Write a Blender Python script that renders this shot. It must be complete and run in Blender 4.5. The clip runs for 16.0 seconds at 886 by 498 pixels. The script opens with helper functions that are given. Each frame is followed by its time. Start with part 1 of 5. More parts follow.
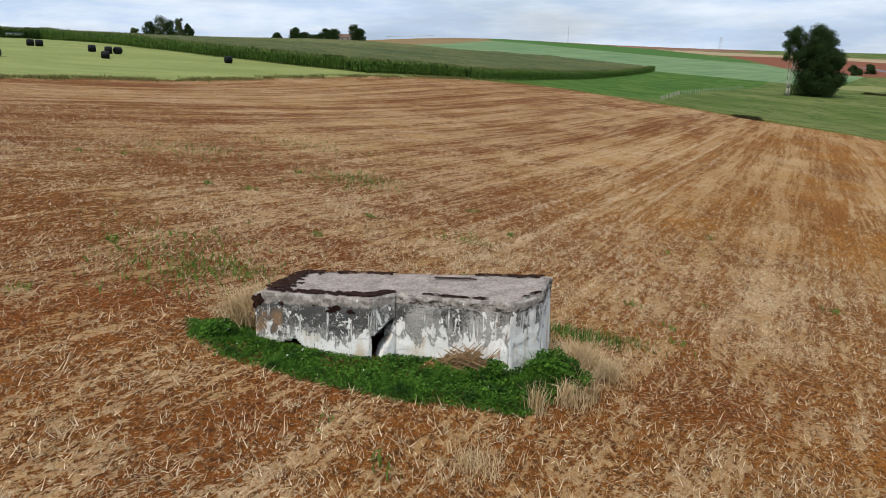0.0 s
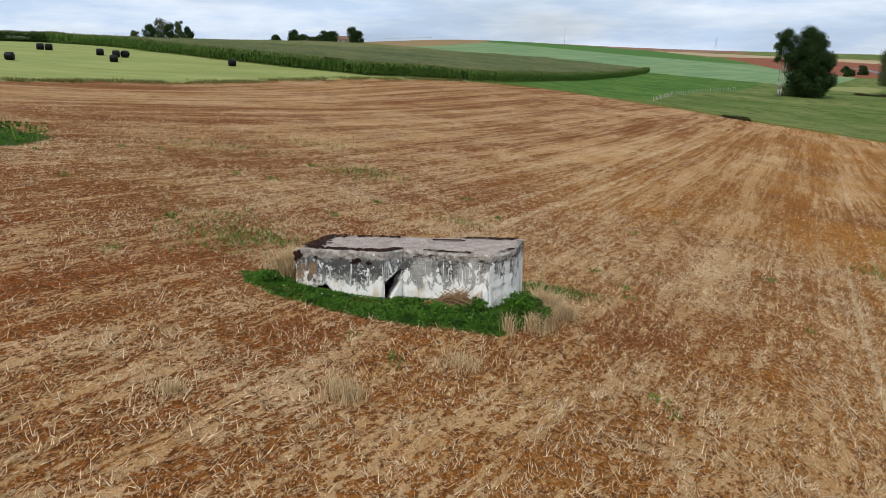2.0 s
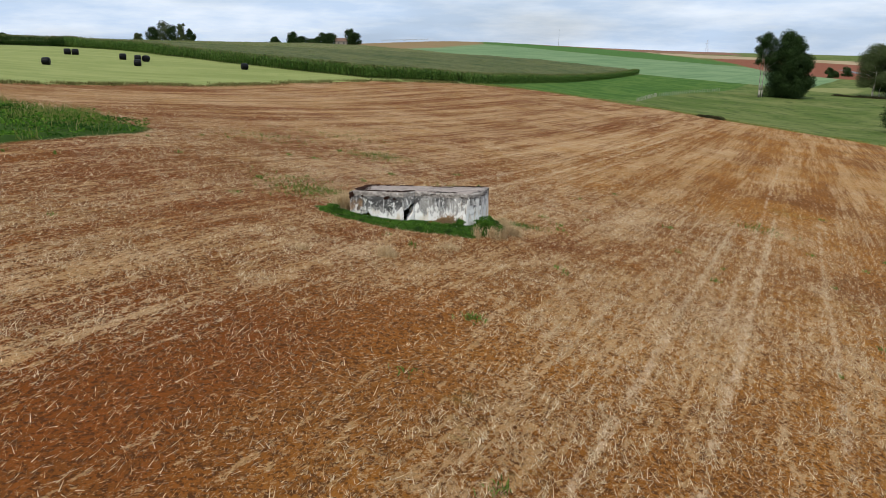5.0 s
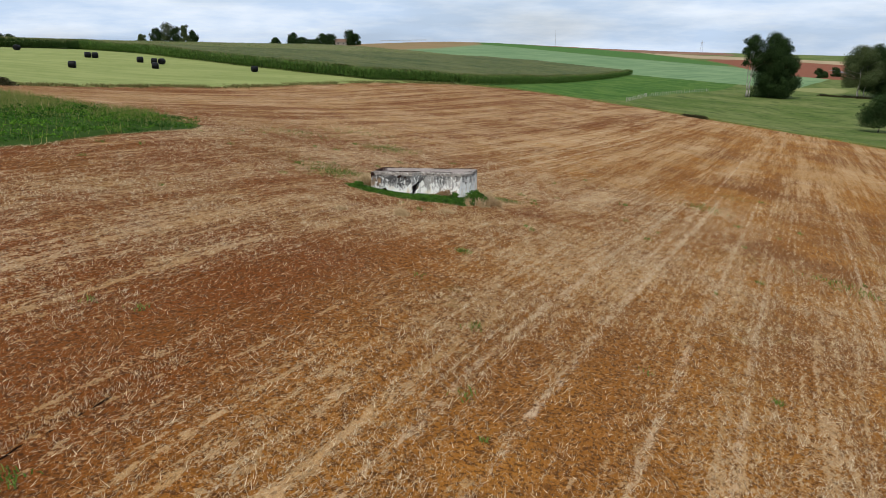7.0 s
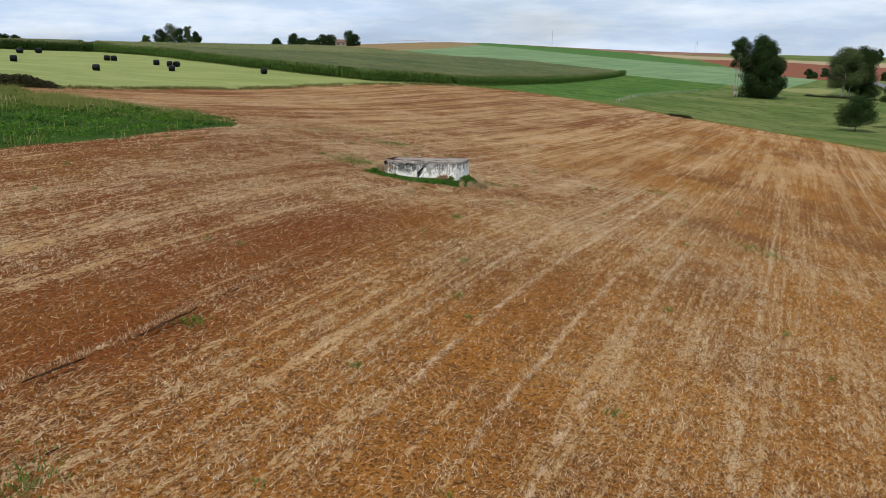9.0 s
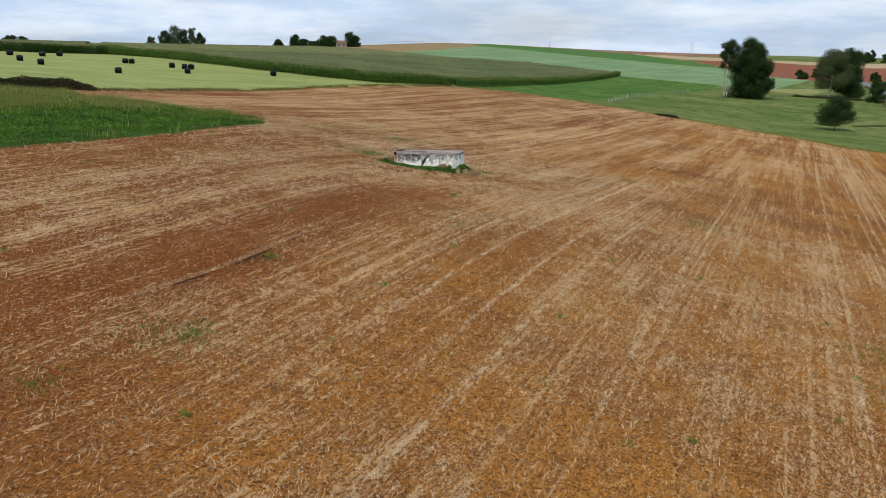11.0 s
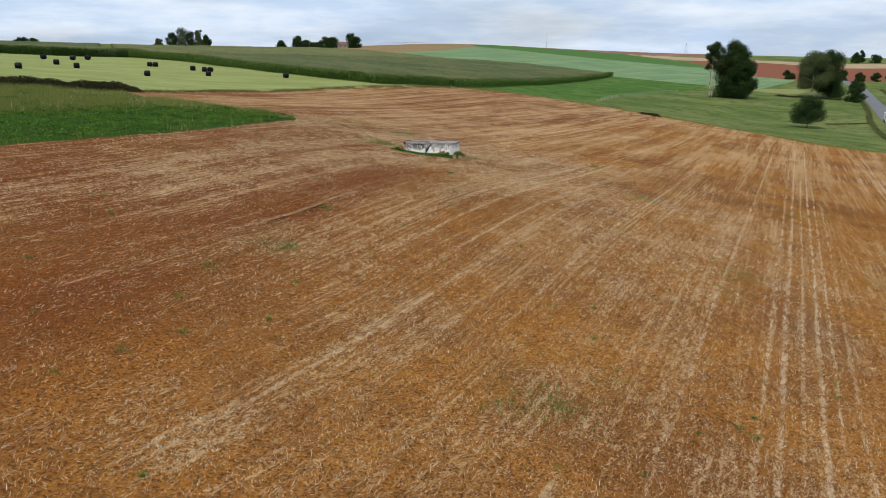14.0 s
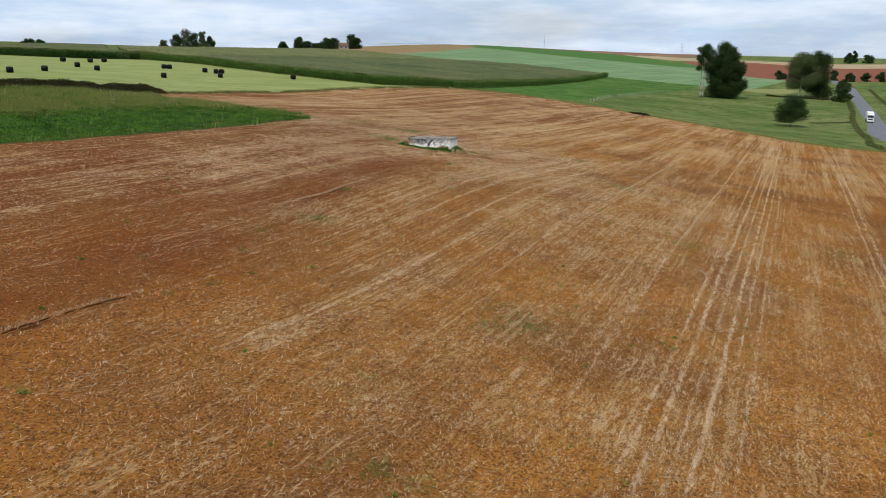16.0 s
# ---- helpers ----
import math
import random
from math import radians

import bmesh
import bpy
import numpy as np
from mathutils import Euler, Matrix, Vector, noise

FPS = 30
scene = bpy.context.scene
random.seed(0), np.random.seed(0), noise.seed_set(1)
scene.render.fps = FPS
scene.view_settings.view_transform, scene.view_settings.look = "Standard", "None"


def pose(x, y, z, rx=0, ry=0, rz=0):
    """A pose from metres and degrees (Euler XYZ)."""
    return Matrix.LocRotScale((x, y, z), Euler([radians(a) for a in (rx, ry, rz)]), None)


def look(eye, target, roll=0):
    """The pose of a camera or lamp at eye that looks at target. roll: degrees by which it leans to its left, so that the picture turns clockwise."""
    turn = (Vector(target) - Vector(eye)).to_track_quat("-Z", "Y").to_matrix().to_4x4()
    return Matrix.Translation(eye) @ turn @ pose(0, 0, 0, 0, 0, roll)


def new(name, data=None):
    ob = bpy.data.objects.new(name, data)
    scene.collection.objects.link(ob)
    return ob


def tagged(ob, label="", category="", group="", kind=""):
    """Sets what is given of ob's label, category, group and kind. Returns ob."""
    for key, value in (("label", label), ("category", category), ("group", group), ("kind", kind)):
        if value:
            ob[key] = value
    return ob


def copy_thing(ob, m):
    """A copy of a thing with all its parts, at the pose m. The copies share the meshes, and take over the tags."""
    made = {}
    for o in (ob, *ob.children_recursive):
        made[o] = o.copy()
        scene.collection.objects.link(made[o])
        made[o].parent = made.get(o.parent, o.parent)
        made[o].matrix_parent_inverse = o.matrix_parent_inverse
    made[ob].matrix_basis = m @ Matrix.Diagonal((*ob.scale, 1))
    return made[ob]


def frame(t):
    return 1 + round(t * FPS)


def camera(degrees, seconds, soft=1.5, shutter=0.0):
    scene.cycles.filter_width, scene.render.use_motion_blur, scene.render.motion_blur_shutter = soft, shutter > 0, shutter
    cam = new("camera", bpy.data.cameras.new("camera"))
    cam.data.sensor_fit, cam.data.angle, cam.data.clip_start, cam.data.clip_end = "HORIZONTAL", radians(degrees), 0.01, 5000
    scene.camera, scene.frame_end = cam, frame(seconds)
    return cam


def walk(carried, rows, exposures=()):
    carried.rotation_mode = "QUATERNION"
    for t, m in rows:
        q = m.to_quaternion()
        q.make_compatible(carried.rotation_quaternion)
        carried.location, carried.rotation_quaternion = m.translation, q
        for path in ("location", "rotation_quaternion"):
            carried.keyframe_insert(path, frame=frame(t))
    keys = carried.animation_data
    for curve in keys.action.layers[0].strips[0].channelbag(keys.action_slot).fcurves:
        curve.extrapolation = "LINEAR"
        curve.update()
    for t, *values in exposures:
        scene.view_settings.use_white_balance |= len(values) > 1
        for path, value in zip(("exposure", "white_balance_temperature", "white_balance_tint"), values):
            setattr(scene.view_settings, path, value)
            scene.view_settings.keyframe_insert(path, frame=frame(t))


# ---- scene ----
cam = camera(61.6, 16.0, soft=0.9)
METRES, EYE, TILT, LEAN, TURN = 72.0, 6.5, -15.0, -1.0, 0.0
ROWS = [
    (0.0, 0.0, 0.0, 0.0, 0.0, 0.0, -0.0),
    (0.5, 0.0002, -0.0084, -0.0017, -0.01, 0.04, 0.05),
    (1.0, 0.0004, -0.0215, -0.0042, -0.05, 0.06, 0.09),
    (1.5, 0.0006, -0.0384, -0.0075, -0.1, 0.07, 0.1),
    (2.0, 0.0007, -0.0587, -0.0115, -0.15, 0.1, 0.14),
    (2.5, 0.0006, -0.0815, -0.016, -0.18, 0.11, 0.14),
    (3.0, 0.0005, -0.1065, -0.0209, -0.24, 0.12, 0.14),
    (3.5, 0.0005, -0.1332, -0.0262, -0.29, 0.15, 0.17),
    (4.0, 0.0005, -0.1615, -0.0321, -0.35, 0.15, 0.19),
    (6.5, -0.0007, -0.3165, -0.0622, -0.53, 0.13, 0.25),
    (7.0, -0.0013, -0.3505, -0.0684, -0.57, 0.12, 0.26),
    (7.5, -0.0017, -0.3848, -0.0742, -0.59, 0.12, 0.24),
    (8.0, -0.0024, -0.4191, -0.0801, -0.65, 0.1, 0.24),
    (8.5, -0.0028, -0.4534, -0.0862, -0.67, 0.08, 0.25),
    (9.0, -0.0032, -0.4876, -0.0929, -0.7, 0.08, 0.27),
    (11.5, -0.0064, -0.6624, -0.1253, -0.79, 0.07, 0.29),
    (12.0, -0.0069, -0.6979, -0.1317, -0.81, 0.05, 0.3),
    (12.5, -0.0072, -0.7333, -0.1386, -0.82, 0.08, 0.32),
    (13.0, -0.0078, -0.7685, -0.146, -0.82, 0.08, 0.34),
    (13.5, -0.0086, -0.8042, -0.1537, -0.83, 0.06, 0.35),
    (14.0, -0.0095, -0.8399, -0.1605, -0.84, 0.04, 0.35),
    (14.5, -0.0104, -0.8757, -0.1664, -0.85, 0.04, 0.36),
    (15.0, -0.0109, -0.9114, -0.1728, -0.87, 0.07, 0.37),
    (15.5, -0.012, -0.9466, -0.1801, -0.89, 0.06, 0.38),
    (16.0, -0.013, -0.982, -0.1877, -0.9, 0.03, 0.4),
]
walk(cam, [(t, pose(0, 0, EYE, TILT, LEAN, TURN) @ pose(METRES * x, METRES * y, METRES * z, 90 + pitch, roll, yaw)) for t, x, y, z, yaw, pitch, roll in ROWS])

# ---- world and light ----
SUN_ELEV, SUN_AZ = 53.0, -148.0          # degrees; azimuth from +y, clockwise positive


def sun_and_sky():
    world = bpy.data.worlds.new("sky")
    scene.world = world
    world.use_nodes = True
    nt = world.node_tree
    nt.nodes.clear()
    N = nt.nodes.new
    out, bg = N("ShaderNodeOutputWorld"), N("ShaderNodeBackground")
    sky = N("ShaderNodeTexSky")
    sky.sky_type, sky.sun_disc = "NISHITA", False
    sky.sun_elevation, sky.sun_rotation = radians(SUN_ELEV), radians(SUN_AZ)
    sky.air_density, sky.dust_density = 1.0, 2.5
    tc = N("ShaderNodeTexCoord")
    mp = N("ShaderNodeMapping"); mp.inputs["Scale"].default_value = (1.0, 1.0, 5.5); mp.inputs["Location"].default_value = (3.4, 1.7, 0.4)
    nt.links.new(tc.outputs["Generated"], mp.inputs[0])
    cl = N("ShaderNodeTexNoise"); cl.inputs["Scale"].default_value = 2.6; cl.inputs["Detail"].default_value = 7; cl.inputs["Roughness"].default_value = 0.52
    nt.links.new(mp.outputs[0], cl.inputs["Vector"])
    ramp = N("ShaderNodeValToRGB")
    ramp.color_ramp.elements[0].position, ramp.color_ramp.elements[1].position = 0.36, 0.60
    nt.links.new(cl.outputs[0], ramp.inputs[0])
    cl2 = N("ShaderNodeTexNoise"); cl2.inputs["Scale"].default_value = 6.5; cl2.inputs["Detail"].default_value = 8; cl2.inputs["Roughness"].default_value = 0.6
    nt.links.new(mp.outputs[0], cl2.inputs["Vector"])
    tone = N("ShaderNodeMix"); tone.data_type = "RGBA"
    tone.inputs["A"].default_value = (7.2, 9.0, 11.6, 1)
    tone.inputs["B"].default_value = (10.4, 11.5, 13.0, 1)
    r2 = N("ShaderNodeValToRGB")
    r2.color_ramp.elements[0].position, r2.color_ramp.elements[1].position = 0.40, 0.66
    nt.links.new(cl2.outputs[0], r2.inputs[0])
    nt.links.new(r2.outputs[0], tone.inputs["Factor"])
    mix = N("ShaderNodeMix"); mix.data_type = "RGBA"
    amt = N("ShaderNodeMath"); amt.operation = "MULTIPLY_ADD"; amt.inputs[1].default_value = 0.34; amt.inputs[2].default_value = 0.64
    nt.links.new(ramp.outputs[0], amt.inputs[0])
    nt.links.new(amt.outputs[0], mix.inputs["Factor"])
    nt.links.new(sky.outputs[0], mix.inputs["A"])
    nt.links.new(tone.outputs["Result"], mix.inputs["B"])
    nt.links.new(mix.outputs["Result"], bg.inputs[0])
    bg.inputs[1].default_value = 0.093
    nt.links.new(bg.outputs[0], out.inputs[0])
    lamp = bpy.data.lights.new("sun", "SUN")
    lamp.energy, lamp.angle, lamp.color = 3.1, radians(0.9), (1.0, 0.95, 0.87)
    e, a = radians(SUN_ELEV), radians(SUN_AZ)
    way = Vector((math.sin(a) * math.cos(e), math.cos(a) * math.cos(e), math.sin(e)))
    ob = new("sun", lamp)
    ob.matrix_world = look(way * 300, (0, 0, 0))


sun_and_sky()
scene.view_settings.exposure = -0.22


# ---- the lie of the land ----
HILLS = [-0.044, 5.662, -8.328, 3.992, 2.759, 1.059, -13.798, 5.98, 0.158, 0.129, 1.75, -3.427, 0.61, 0.36, -0.709, 3.395, -2.702, -0.644, 1.485, -0.715]
POWERS = [(i, j) for i in range(5) for j in range(6) if i + j <= 5]
SWELLS = [(0.928, -2, 0, 14), (-0.724, 0, -36, 12), (-2.694, -42, 95, 35), (-1.581, 110, 175, 40), (0.30, 1.3, 12.2, 1.5), (0.75, -22, 24, 11), (-3.8, -230, 740, 110)]


def land(x, y):
    """Height of the land; x and y may be arrays."""
    x, y = np.asarray(x, float), np.asarray(y, float)
    ye = np.minimum(y, 760.0)
    u = x / np.sqrt(1 + (x / 150) ** 2) / 100
    v = ye / np.sqrt(1 + (ye / 500) ** 2) / 300
    z = sum(k * u ** i * v ** j for k, (i, j) in zip(HILLS, POWERS))
    for a, cx, cy, q in SWELLS:
        z = z + a * np.exp(-((x - cx) ** 2 + (y - cy) ** 2) / (2 * q * q))
    return z - np.maximum(0, y - 760) * 0.02


def land1(x, y):
    return float(land(x, y))


HEAD = radians(26.0)                     # the drill rows run 26 degrees right of +y


def row_s(x, y):
    return x * math.cos(HEAD) - y * math.sin(HEAD)


def row_l(x, y):
    return x * math.sin(HEAD) + y * math.cos(HEAD)


def lattice(seed):
    return np.random.RandomState(seed).rand(256, 256)


def vnoise(x, y, seed=0):
    """Smooth value noise in 0..1 on arrays."""
    g = lattice(seed)
    xi, yi = np.floor(x).astype(int), np.floor(y).astype(int)
    fx, fy = x - xi, y - yi
    fx, fy = fx * fx * (3 - 2 * fx), fy * fy * (3 - 2 * fy)
    a, b = g[xi % 256, yi % 256], g[(xi + 1) % 256, yi % 256]
    c, d = g[xi % 256, (yi + 1) % 256], g[(xi + 1) % 256, (yi + 1) % 256]
    return (a * (1 - fx) + b * fx) * (1 - fy) + (c * (1 - fx) + d * fx) * fy


# lines of straw left by the combine: place across the rows, half width, strength, from, to along the rows
STRAW_LINES = [(-14, 0.2, 0.3, 22, 125), (-10.4, 0.2, 0.35, 18, 110), (-8.6, 0.2, 0.4, 8, 95), (-7, 0.16, 0.3, 20, 80), (4.38, 0.13, 0.42, -16, 35), (5.6, 0.14, 0.3, 5, 75), (6.35, 0.15, 0.5, -20, 40), (8.95, 0.14, 0.3, -22, 40), (10.8, 0.14, 0.38, -42, 20), (15, 0.14, 0.35, -26, 50), (23.4, 0.13, 0.26, -46, 90), (26.5, 0.1, 0.3, -50, 90), (27.25, 0.14, 0.5, -50, 112), (28.1, 0.08, 0.3, -50, 60), (28.85, 0.11, 0.62, -50, 112), (29.5, 0.08, 0.4, -30, 60), (30.3, 0.08, 0.3, -50, 40), (38.5, 0.12, 0.3, -20, 100), (39.3, 0.22, 0.45, -30, 112)]
# broad patches, bare and red or deep in straw: strength, centre, radius across and along the rows
# some bare ones follow the view's lower left, darkening it like lens falloff
BARE_DIM_PATCHES = [(0.28, 1, -44, 3.2, 14), (0.28, -1.4, 14.2, 1.3, 1.6), (0.24, -2.2, -14, 2.6, 12), (0.15, -9, 6, 4, 4.5), (0.15, 1.5, 17, 3.4, 5), (0.14, 7.9, -6, 1.2, 9), (0.14, -2.8, 10.3, 1.4, 1.8), (0.12, 33.5, -20, 3.4, 30), (0.12, -4, -4, 2.5, 4), (0.11, -5, -8, 4, 7), (0.1, 5.4, -6, 0.7, 8), (0.1, 3, -31, 4, 9), (0.09, 10, -51, 6, 6), (0.08, -21, -16, 4.5, 22), (0.08, 17, -20, 4, 24), (0.08, -1.2, 2, 2.6, 4.5), (0.08, -12, 30, 3, 7), (0.08, 31, -25, 5, 20), (0.06, 11, -48, 8, 10)]
STRAWY_PATCHES = [(0.22, -56, 60, 10, 60), (0.2, -10.5, -18, 5, 18), (0.16, 6, 28, 3.2, 9), (0.16, 22, 62, 9, 26), (0.16, -10, 62, 6, 26), (0.16, -33, 70, 7, 50), (0.14, -1, 32, 5, 14), (0.12, -13, 12.5, 3.2, 3), (0.1, 20, 20, 6, 20), (0.1, 11, -12, 5, 10), (0.1, 8, 14, 5, 12), (0.08, 2.5, -23, 3, 5), (0.08, 9.5, -30, 3, 8), (0.07, 0, 6, 4, 6), (0.06, -44, 60, 3.5, 50), (0.05, 11, -48, 5.5, 12), (0.05, -8.2, 1.2, 2, 3)]


def patch_sum(x, y, bare, strawy):
    """The patches' strengths, each kind weighted."""
    s, l = row_s(x, y), row_l(x, y)
    v = 0 * s
    for weight, patches in ((bare, BARE_DIM_PATCHES), (strawy, STRAWY_PATCHES)):
        for k, at, far, across, down in patches:
            v = v + weight * k * np.exp(-((s - at) / across) ** 2 - ((l - far) / down) ** 2)
    return v


def straw_cover(x, y):
    """How much straw lies on the stubble, 0..1, but for the lines: patches, swaths along the rows and a ring round the shelter."""
    s, l = row_s(x, y), row_l(x, y)
    v = 0.355 + 0.285 * np.clip((y - 16) / 34, 0, 1) + patch_sum(x, y, -1.0, 1.0) + 0.20 * (vnoise(s / 2.4, l / 30, 5) - 0.5) + 0.26 * (vnoise(x / 5, y / 5, 7) - 0.5) + 0.26 * (vnoise(x / 22, y / 22, 8) - 0.5) + 0.24 * (vnoise(x / 1.6, y / 1.6, 10) - 0.5)
    ring = np.hypot((x + 0.6) / 1.5, y - 11.5)
    v = v + 0.20 * np.exp(-((ring - 4.2) / 1.2) ** 2) * (vnoise(x / 2, y / 2, 12) > 0.35)
    return np.clip(v, 0, 1)


def straw_lines(x, y):
    """The combine's lines, 0..1."""
    s, l = row_s(x, y), row_l(x, y)
    v = 0 * s
    for at, wide, gain, l0, l1 in STRAW_LINES:
        v = np.maximum(v, gain * np.exp(-((s - at) / wide) ** 2) * np.clip((l - l0) / 6, 0, 1) * np.clip((l1 - l) / 8, 0, 1))
    return v


def straw_rows(x, y):
    """Broken pale lines of straw that lie in single drills."""
    s, l = row_s(x, y), row_l(x, y)
    s = s + 0.25 * (vnoise(x / 17, y / 17, 3) - 0.5)
    k = np.floor(s / 0.38)
    off = (s / 0.38 - k - 0.3 - 0.4 * vnoise(k * 1.37 + 0.5, k * 0 + 0.5, 31)) * 0.38
    on = np.clip((0.75 * vnoise(k * 1.37 + 0.5, l / 11, 32) + 0.25 * vnoise(k * 1.37 + 0.5, l / 1.2, 34) + 0.5 * vnoise(s / 3.0, l / 50, 33) - 0.80) * 6, 0, 1)
    return on * np.exp(-(off / 0.055) ** 2)


def inside(poly, x, y):
    """Signed distance to a polygon, positive within, on arrays."""
    x, y = np.asarray(x, float), np.asarray(y, float)
    best, sign = np.full(x.shape, 1e9), np.zeros(x.shape, bool)
    for (ax, ay), (bx, by) in zip(poly, poly[1:] + poly[:1]):
        dx, dy = bx - ax, by - ay
        t = np.clip(((x - ax) * dx + (y - ay) * dy) / (dx * dx + dy * dy), 0, 1)
        best = np.minimum(best, np.hypot(x - ax - t * dx, y - ay - t * dy))
        if ay != by:
            sign ^= ((ay > y) != (by > y)) & (x < dx * (y - ay) / dy + ax)
    return np.where(sign, best, -best)


FIELD_EDGE = [(-46.6, 60), (-41.8, 90), (-35, 100), (-28, 113), (-15, 133), (6, 161), (20, 172), (36, 172.5), (56, 164), (63, 156), (74, 139), (81, 126), (87, 108), (94, 100), (104, 98), (160, 92)]
ZONES = {
    "stubble": FIELD_EDGE + [(160, -400), (-200, -400), (-62, 30), (-55, 45)],
    "meadow": [(-46.6, 60), (-41.8, 90), (-35, 100), (-28, 113), (-15, 133), (6, 161), (6, 200), (-96, 240), (-260, 240), (-260, 20), (-66, 20), (-57, 45)],
    "clover": [(-34.9, -12), (-31.4, -5.4), (-26.7, 2.6), (-20.7, 13), (-16.5, 25.3), (-16.8, 28.3), (-23.5, 30.5), (-32.5, 35), (-43, 42), (-52, 40), (-66, 20), (-80, -20), (-60, -60)],
    "strip": [(6, 161), (20, 173), (36, 173.5), (52, 187), (70, 224), (89, 254), (118, 289), (148, 343), (104, 374), (89, 346), (64, 296), (30, 222)],
    "wheat": [(104, 374), (148, 343), (165, 322), (240, 428), (205, 506), (117, 596), (43, 680), (-60, 690), (-140, 640), (-170, 480), (-50, 350), (47, 400), (79, 383)],
    "beet": [(43, 682), (117, 598), (205, 508), (216, 533), (187, 676), (160, 760), (44, 760)],
    "tilled_hill": [(-90, 540), (-55, 497), (-26, 476), (0, 535), (22, 610), (43, 680), (44, 760), (44, 820), (-90, 820), (-130, 640)],
    "brown": [(90, 745), (150, 735), (187, 680), (290, 690), (300, 900), (90, 900)],
    "tan": [(187, 668), (216, 604), (287, 612), (336, 553), (379, 566), (460, 592), (460, 650), (420, 634), (369, 618), (320, 640), (192, 692)],
    "red": [(216, 533), (207, 470), (212, 435), (228, 408), (263, 413), (297, 423), (460, 470), (460, 592), (379, 566), (336, 553), (287, 612), (219, 608)],
    "fallow": [(150, 322), (177, 336), (203, 346), (196, 330), (174, 299), (164, 312)],
}
ROAD = [(96, 62), (116.5, 108), (133.5, 150), (150.5, 180), (182.5, 244), (237.5, 355), (262, 420), (275, 500)]


# ---- materials ----
def mat(name, rough=0.9, spec=0.2):
    m = bpy.data.materials.new(name)
    m.use_nodes = True
    b = m.node_tree.nodes["Principled BSDF"]
    b.inputs["Roughness"].default_value = rough
    b.inputs["Specular IOR Level"].default_value = spec
    return m, m.node_tree, b


class Net:
    """Shorthand for building node nets."""

    def __init__(self, nt):
        self.nt = nt

    def node(self, kind, **kw):
        n = self.nt.nodes.new(kind)
        for k, v in kw.items():
            n.inputs[k].default_value = v
        return n

    def link(self, a, b):
        self.nt.links.new(a, b)

    def coords(self, kind="Object", scale=(1, 1, 1), turn=0.0):
        tc, mp = self.node("ShaderNodeTexCoord"), self.node("ShaderNodeMapping", Scale=scale)
        if turn:
            r = self.node("ShaderNodeMapping", Rotation=(0, 0, turn))
            self.link(tc.outputs[kind], r.inputs[0])
            self.link(r.outputs[0], mp.inputs[0])
        else:
            self.link(tc.outputs[kind], mp.inputs[0])
        return mp.outputs[0]

    def noise(self, vec, scale, detail=4, rough=0.55, dist=0.0):
        n = self.node("ShaderNodeTexNoise", Scale=scale, Detail=detail, Roughness=rough, Distortion=dist)
        if vec is not None:
            self.link(vec, n.inputs["Vector"])
        return n.outputs[0]

    def ramp(self, fac, lo, hi):
        n = self.node("ShaderNodeMapRange", **{"From Min": lo, "From Max": hi})
        n.interpolation_type = "SMOOTHSTEP"
        self.link(fac, n.inputs["Value"])
        return n.outputs[0]

    def math(self, op, a, b=0.0, c=0.0):
        n = self.node("ShaderNodeMath")
        n.operation = op
        for i, v in enumerate((a, b, c)):
            if isinstance(v, (int, float)):
                n.inputs[i].default_value = v
            else:
                self.link(v, n.inputs[i])
        return n.outputs[0]

    def mix(self, fac, a, b, blend="MIX"):
        n = self.node("ShaderNodeMix")
        n.data_type, n.blend_type = "RGBA", blend
        for key, v in (("Factor", fac), ("A", a), ("B", b)):
            if isinstance(v, (int, float)):
                n.inputs[key].default_value = v
            elif isinstance(v, tuple):
                n.inputs[key].default_value = (*v, 1)
            else:
                self.link(v, n.inputs[key])
        return n.outputs["Result"]

    def attr(self, name):
        n = self.node("ShaderNodeAttribute")
        n.attribute_name = name
        return n.outputs["Fac"]

    def bump(self, height, b, strength=0.5, distance=0.02):
        n = self.node("ShaderNodeBump", Strength=strength, Distance=distance)
        self.link(height, n.inputs["Height"])
        self.link(n.outputs[0], b.inputs["Normal"])


